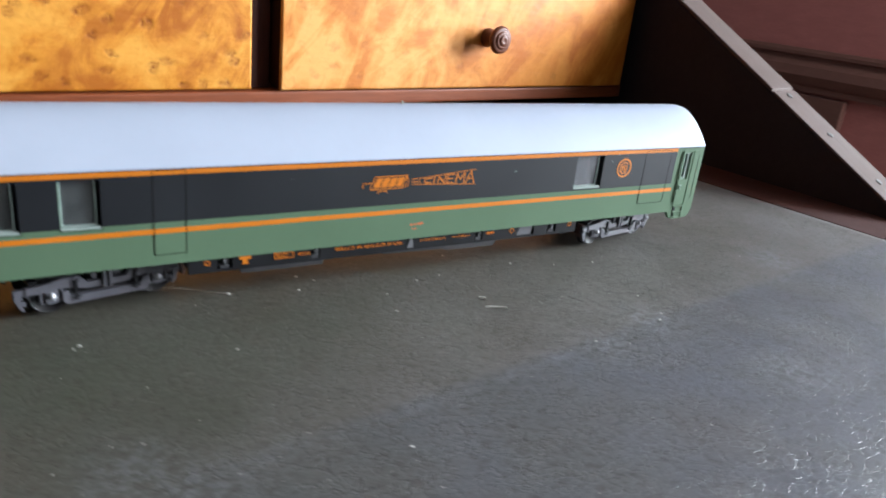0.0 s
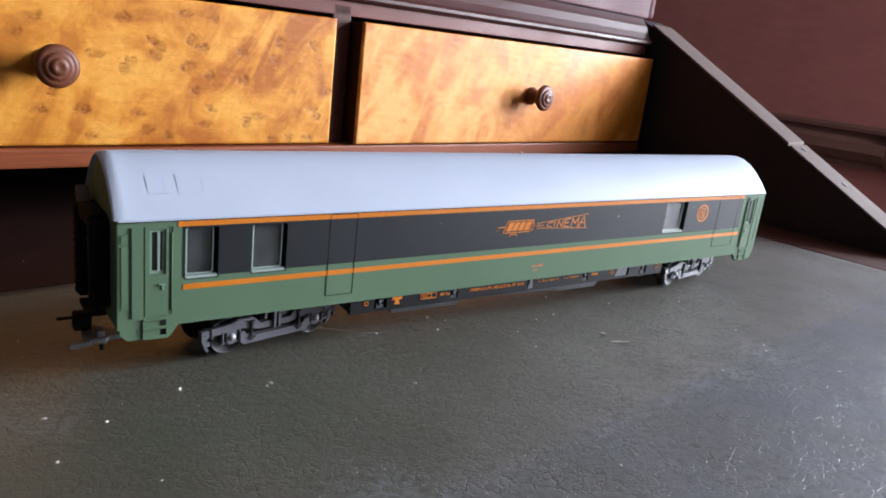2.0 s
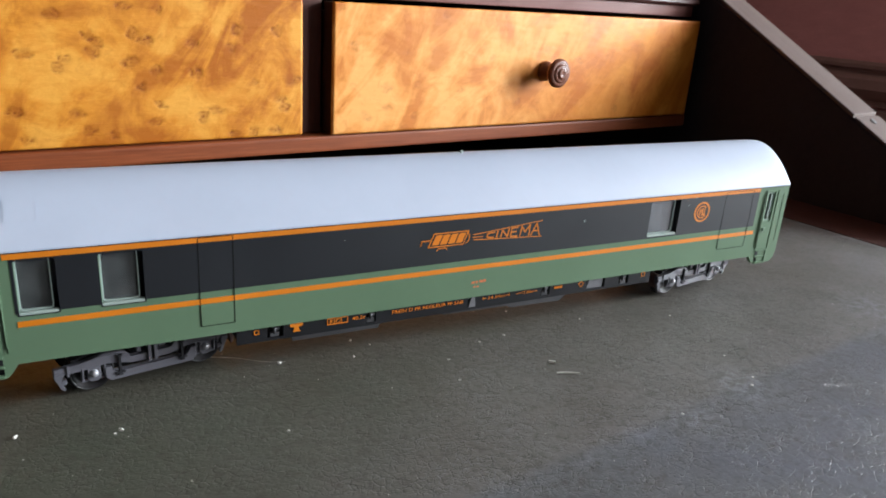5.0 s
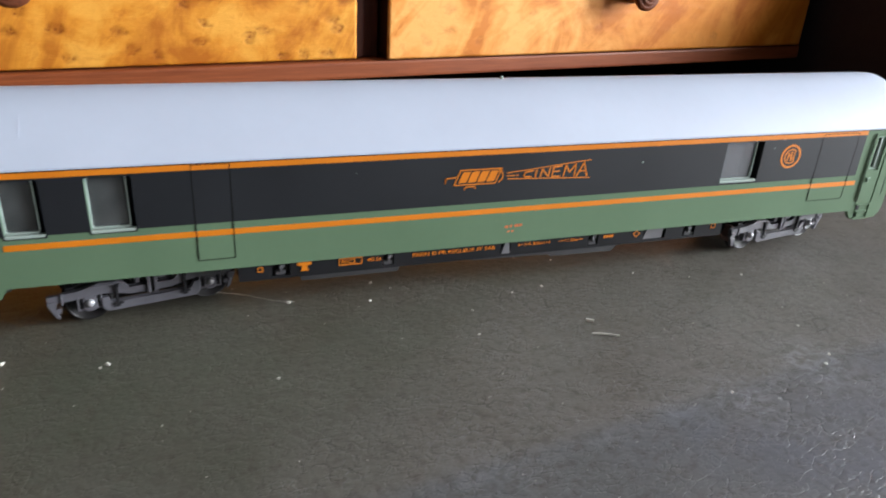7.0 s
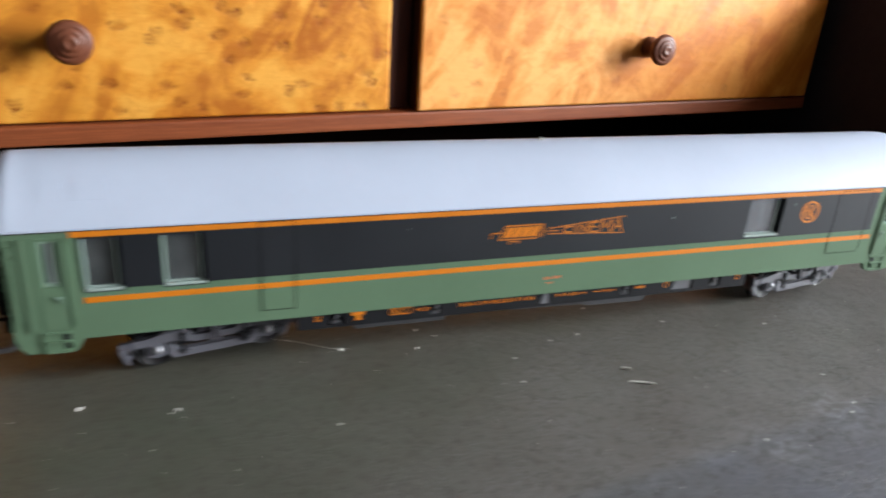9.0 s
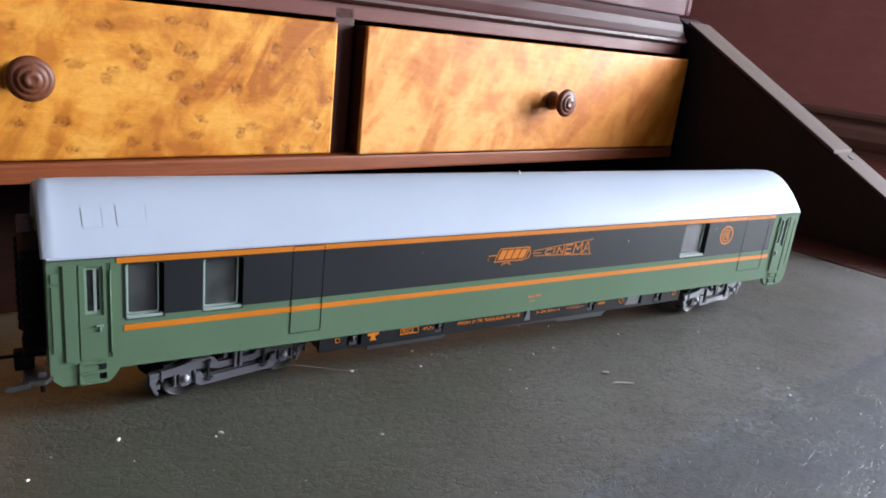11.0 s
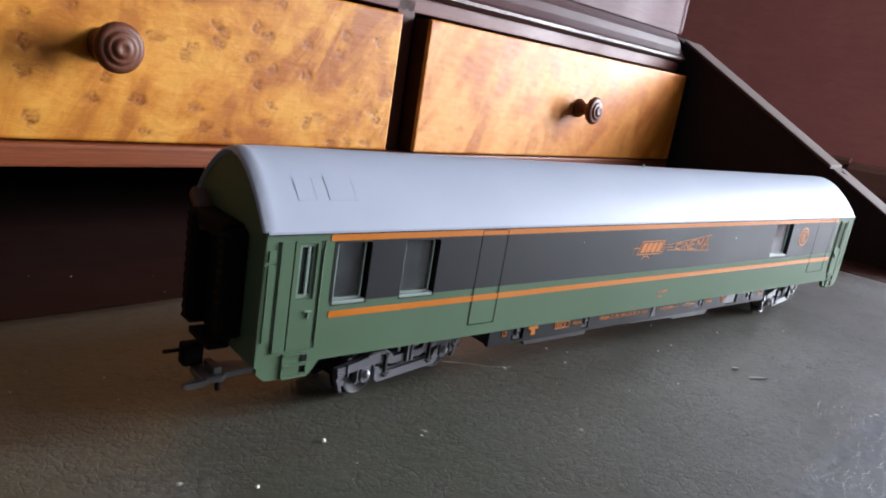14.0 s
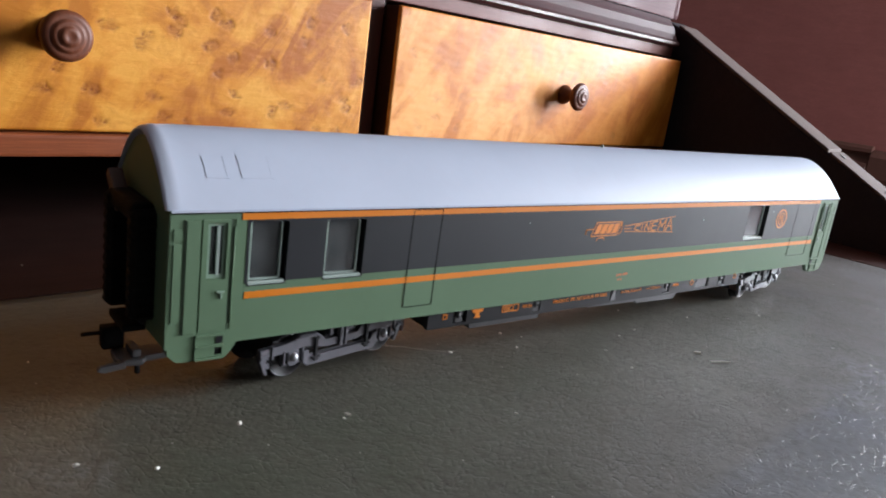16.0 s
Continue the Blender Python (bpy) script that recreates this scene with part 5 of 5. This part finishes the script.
# print on the underframe
UY0, UY1 = 0.42 * mm, 0.60 * mm


def tee(bm, y0, y1):
    prism(bm, [(x * mm, z * mm) for x, z in ((-51.4, 12.3), (-48.2, 12.3), (-48.2, 11.6), (-49.2, 11.4), (-49.1, 10.5), (-48.7, 10.1), (-50.7, 10.1), (-50.4, 10.6), (-50.4, 11.4), (-51.4, 11.5))], y0, y1, "y")


def loading_box(bm, y0, y1):
    for p, q in (((-41.8, 10.6), (-36.5, 10.6)), ((-36.5, 10.6), (-36.5, 12.2)), ((-36.5, 12.2), (-41.8, 12.2)), ((-41.8, 12.2), (-41.8, 10.6)), ((-38.2, 10.6), (-38.2, 12.2))):
        bar(bm, (p[0] * mm, p[1] * mm), (q[0] * mm, q[1] * mm), 0.2 * mm, y0, y1)


def outlined_mark(which, bm, y0, y1):
    for cx, cz, r, turn in (((-59.6, 11.4, 0.55, 0), (37.8, 11.5, 0.7, 45), (62.2, 11.7, 0.65, 0))[which],):
        c = [(cx + r * 1.35 * math.cos(radians(a + turn)), cz + r * 1.35 * math.sin(radians(a + turn))) for a in (45, 135, 225, 315)]
        for p, q in zip(c, c[1:] + c[:1]):
            bar(bm, (p[0] * mm, p[1] * mm), (q[0] * mm, q[1] * mm), 0.2 * mm, y0, y1)


def dimension_marks(bm, y0, y1):
    for i in range(4):
        box(bm, (27.9 + i * 0.75) * mm, (28.45 + i * 0.75) * mm, y0, y1, 11.2 * mm, 11.9 * mm)
    for x0, x1 in ((3.6, 4.6), (11.2, 12.2), (14.9, 16.1), (20.6, 21.6)):
        bar(bm, (x0 * mm, 11.5 * mm), (x1 * mm, 11.5 * mm), 0.16 * mm, y0, y1)
    for x in (3.6, 12.2):
        bar(bm, (x * mm, 11.1 * mm), (x * mm, 11.9 * mm), 0.16 * mm, y0, y1)


graphic("tee_mark", ORANGE, "orange T mark", tee, under, UY0, UY1)
graphic("loading_frame", ORANGE, "orange outlined box", loading_box, under, UY0, UY1)
for square in range(3):
    graphic("outlined_mark", ORANGE, "small orange outlined square", functools.partial(outlined_mark, square), under, UY0, UY1)
graphic("dimension_marks", ORANGE, "tiny orange dimension marks", dimension_marks, under, UY0, UY1)
lettering("RIC", 1.5 * mm, -41.3 * mm, 0.52 * mm, 10.85 * mm, 0.06 * mm, ORANGE, under, 2.8 * mm)
lettering("40.5t", 1.3 * mm, -35.2 * mm, 0.52 * mm, 10.9 * mm, 0.06 * mm, ORANGE, under, 3.5 * mm)
lettering("FREIN D PR REGLEUR FF SAB", 1.35 * mm, -24.2 * mm, 0.52 * mm, 10.95 * mm, 0.06 * mm, ORANGE, under, 21.4 * mm)
lettering("24.50m", 1.15 * mm, 5.0 * mm, 0.52 * mm, 11.1 * mm, 0.05 * mm, ORANGE, under, 5.8 * mm)
lettering("17.20m", 1.1 * mm, 16.3 * mm, 0.52 * mm, 11.1 * mm, 0.05 * mm, ORANGE, under, 4.1 * mm)

# chips on the band
for x, z, r in ((35.4, 31.7, 0.28), (76.2, 33.4, 0.16), (-38.0, 33.0, 0.10), (79.0, 35.7, 0.2)):
    bm = bmesh.new()
    lathe(bm, [(0, 0), (r * mm, 0), (r * 0.7 * mm, 0.12 * mm), (0, 0.14 * mm)], Matrix.Translation((x * mm, -0.07 * mm, z * mm)) @ pose(0, 0, 0, 90), 7, False)
    part("paint_chip", bm, PALE, coach, "pale chip in the paint")

# ---- dust and crumbs on the leather ----
rng = random.Random(11)


def crumb(x, y, r, z=0.0):
    bm = bmesh.new()
    bmesh.ops.create_icosphere(bm, subdivisions=1, radius=r)
    for v in bm.verts:
        v.co *= rng.uniform(0.55, 1.3)
        v.co.y *= 0.75
        v.co.z *= 0.38
    ob = part("dust_crumb", bm, DUST, None)
    ob.location = (x, y, z + r * 0.35)
    ob.rotation_euler = (0, 0, rng.uniform(0, 6.28))
    return tagged(ob, "small pale crumb of dust on the leather", "dust", group="crumbs on the leather")


for x, y, r in ((-53.1, 4.2, 0.55), (-31.9, 9.8, 0.5), (-91.5, -12.8, 0.6), (-92.8, -13.8, 0.35), (-111.2, -7.9, 0.55), (-27.9, 5.8, 0.3), (-34.3, 0.9, 0.42),
                (-11.6, -9.4, 0.42), (10.2, -1.7, 0.38), (1.4, -3.2, 0.3), (19.6, 12.0, 0.3), (63.4, -34.4, 0.35), (29.0, -53.0, 0.25), (-59.3, -25.8, 0.28),
                (-13.9, -19.8, 0.22), (38.4, -0.4, 0.28), (-138.3, -10.2, 0.5), (-138.4, -27.1, 0.45), (-38.7, -74.3, 0.3), (-123.6, -40.3, 0.35), (61.0, -46.4, 0.28),
                (57.2, -49.5, 0.25), (-127.8, -15.9, 0.35), (68.1, -7.8, 0.25)):
    crumb(x * mm, y * mm, max(r, 0.36) * 1.25 * mm)

bm = bmesh.new()
for i in range(460):
    u, v = rng.uniform(-0.20, 0.21), rng.uniform(-0.16, 0.08)
    r = rng.uniform(0.06, 0.19) * mm * (1.5 if rng.random() < 0.1 else 1)
    c = Vector((u, v, 0.0002))
    vs = [bm.verts.new(c + Vector((r * rng.uniform(0.6, 1.3) * math.cos(a), r * rng.uniform(0.6, 1.3) * math.sin(a), 0))) for a in (0.3, 1.9, 3.4, 5.0)]
    top = bm.verts.new(c + Vector((0, 0, r * 0.9)))
    for k in range(4):
        bm.faces.new((vs[k], vs[(k + 1) % 4], top))
for i in range(40):
    u, v = rng.uniform(-0.2, 0.24), rng.uniform(0.086, 0.12)
    r = rng.uniform(0.08, 0.25) * mm
    c = Vector((u, v, 0.0003))
    vs = [bm.verts.new(c + Vector((r * math.cos(a), r * math.sin(a), 0))) for a in (0.3, 1.9, 3.4, 5.0)]
    top = bm.verts.new(c + Vector((0, 0, r * 0.9)))
    for k in range(4):
        bm.faces.new((vs[k], vs[(k + 1) % 4], top))
specks = part("dust_specks", bm, DUST, None)
specks.matrix_world = DESK
tagged(specks, "fine pale dust scattered over leather and wood", "dust", kind="stuff")


# pale scratches and scuffs, thin raised fibres of worn leather
def fibre(name, pts, w, label, category):
    cu = bpy.data.curves.new(name, "CURVE")
    cu.dimensions, cu.bevel_depth, cu.bevel_resolution = "3D", w, 1
    sp = cu.splines.new("POLY")
    sp.points.add(len(pts) - 1)
    for p, q in zip(sp.points, pts):
        p.co = (*q, 1)
    tmp = bpy.data.objects.new("fibre_shape", cu)
    me = bpy.data.meshes.new_from_object(tmp)
    bpy.data.objects.remove(tmp)
    me.materials.clear()
    me.materials.append(DUST)
    ob = new(name, me)
    return tagged(ob, label, category)


fibre("hair", [((-69 + 16 * t) * mm, (9.5 - 5 * t + 0.8 * math.sin(5 * t)) * mm, (0.6 + 1.4 * (1 - t) ** 2) * mm) for t in np.linspace(0, 1.08, 14)], 0.032 * mm, "fine pale hair lying on the leather", "fibre")
fibre("lint", [((13.4 + 1.6 * t) * mm, (-19.6 - 1.0 * t) * mm, 0.15 * mm) for t in np.linspace(0, 1, 5)], 0.34 * mm, "short pale scrap of lint on the leather", "fibre")
fibre("lint", [((11.8 + 5.6 * t) * mm, (-25.6 - 2.6 * t + 0.4 * math.sin(3 * t)) * mm, 0.15 * mm) for t in np.linspace(0, 1, 7)], 0.21 * mm, "thin pale scrap of lint on the leather", "fibre")
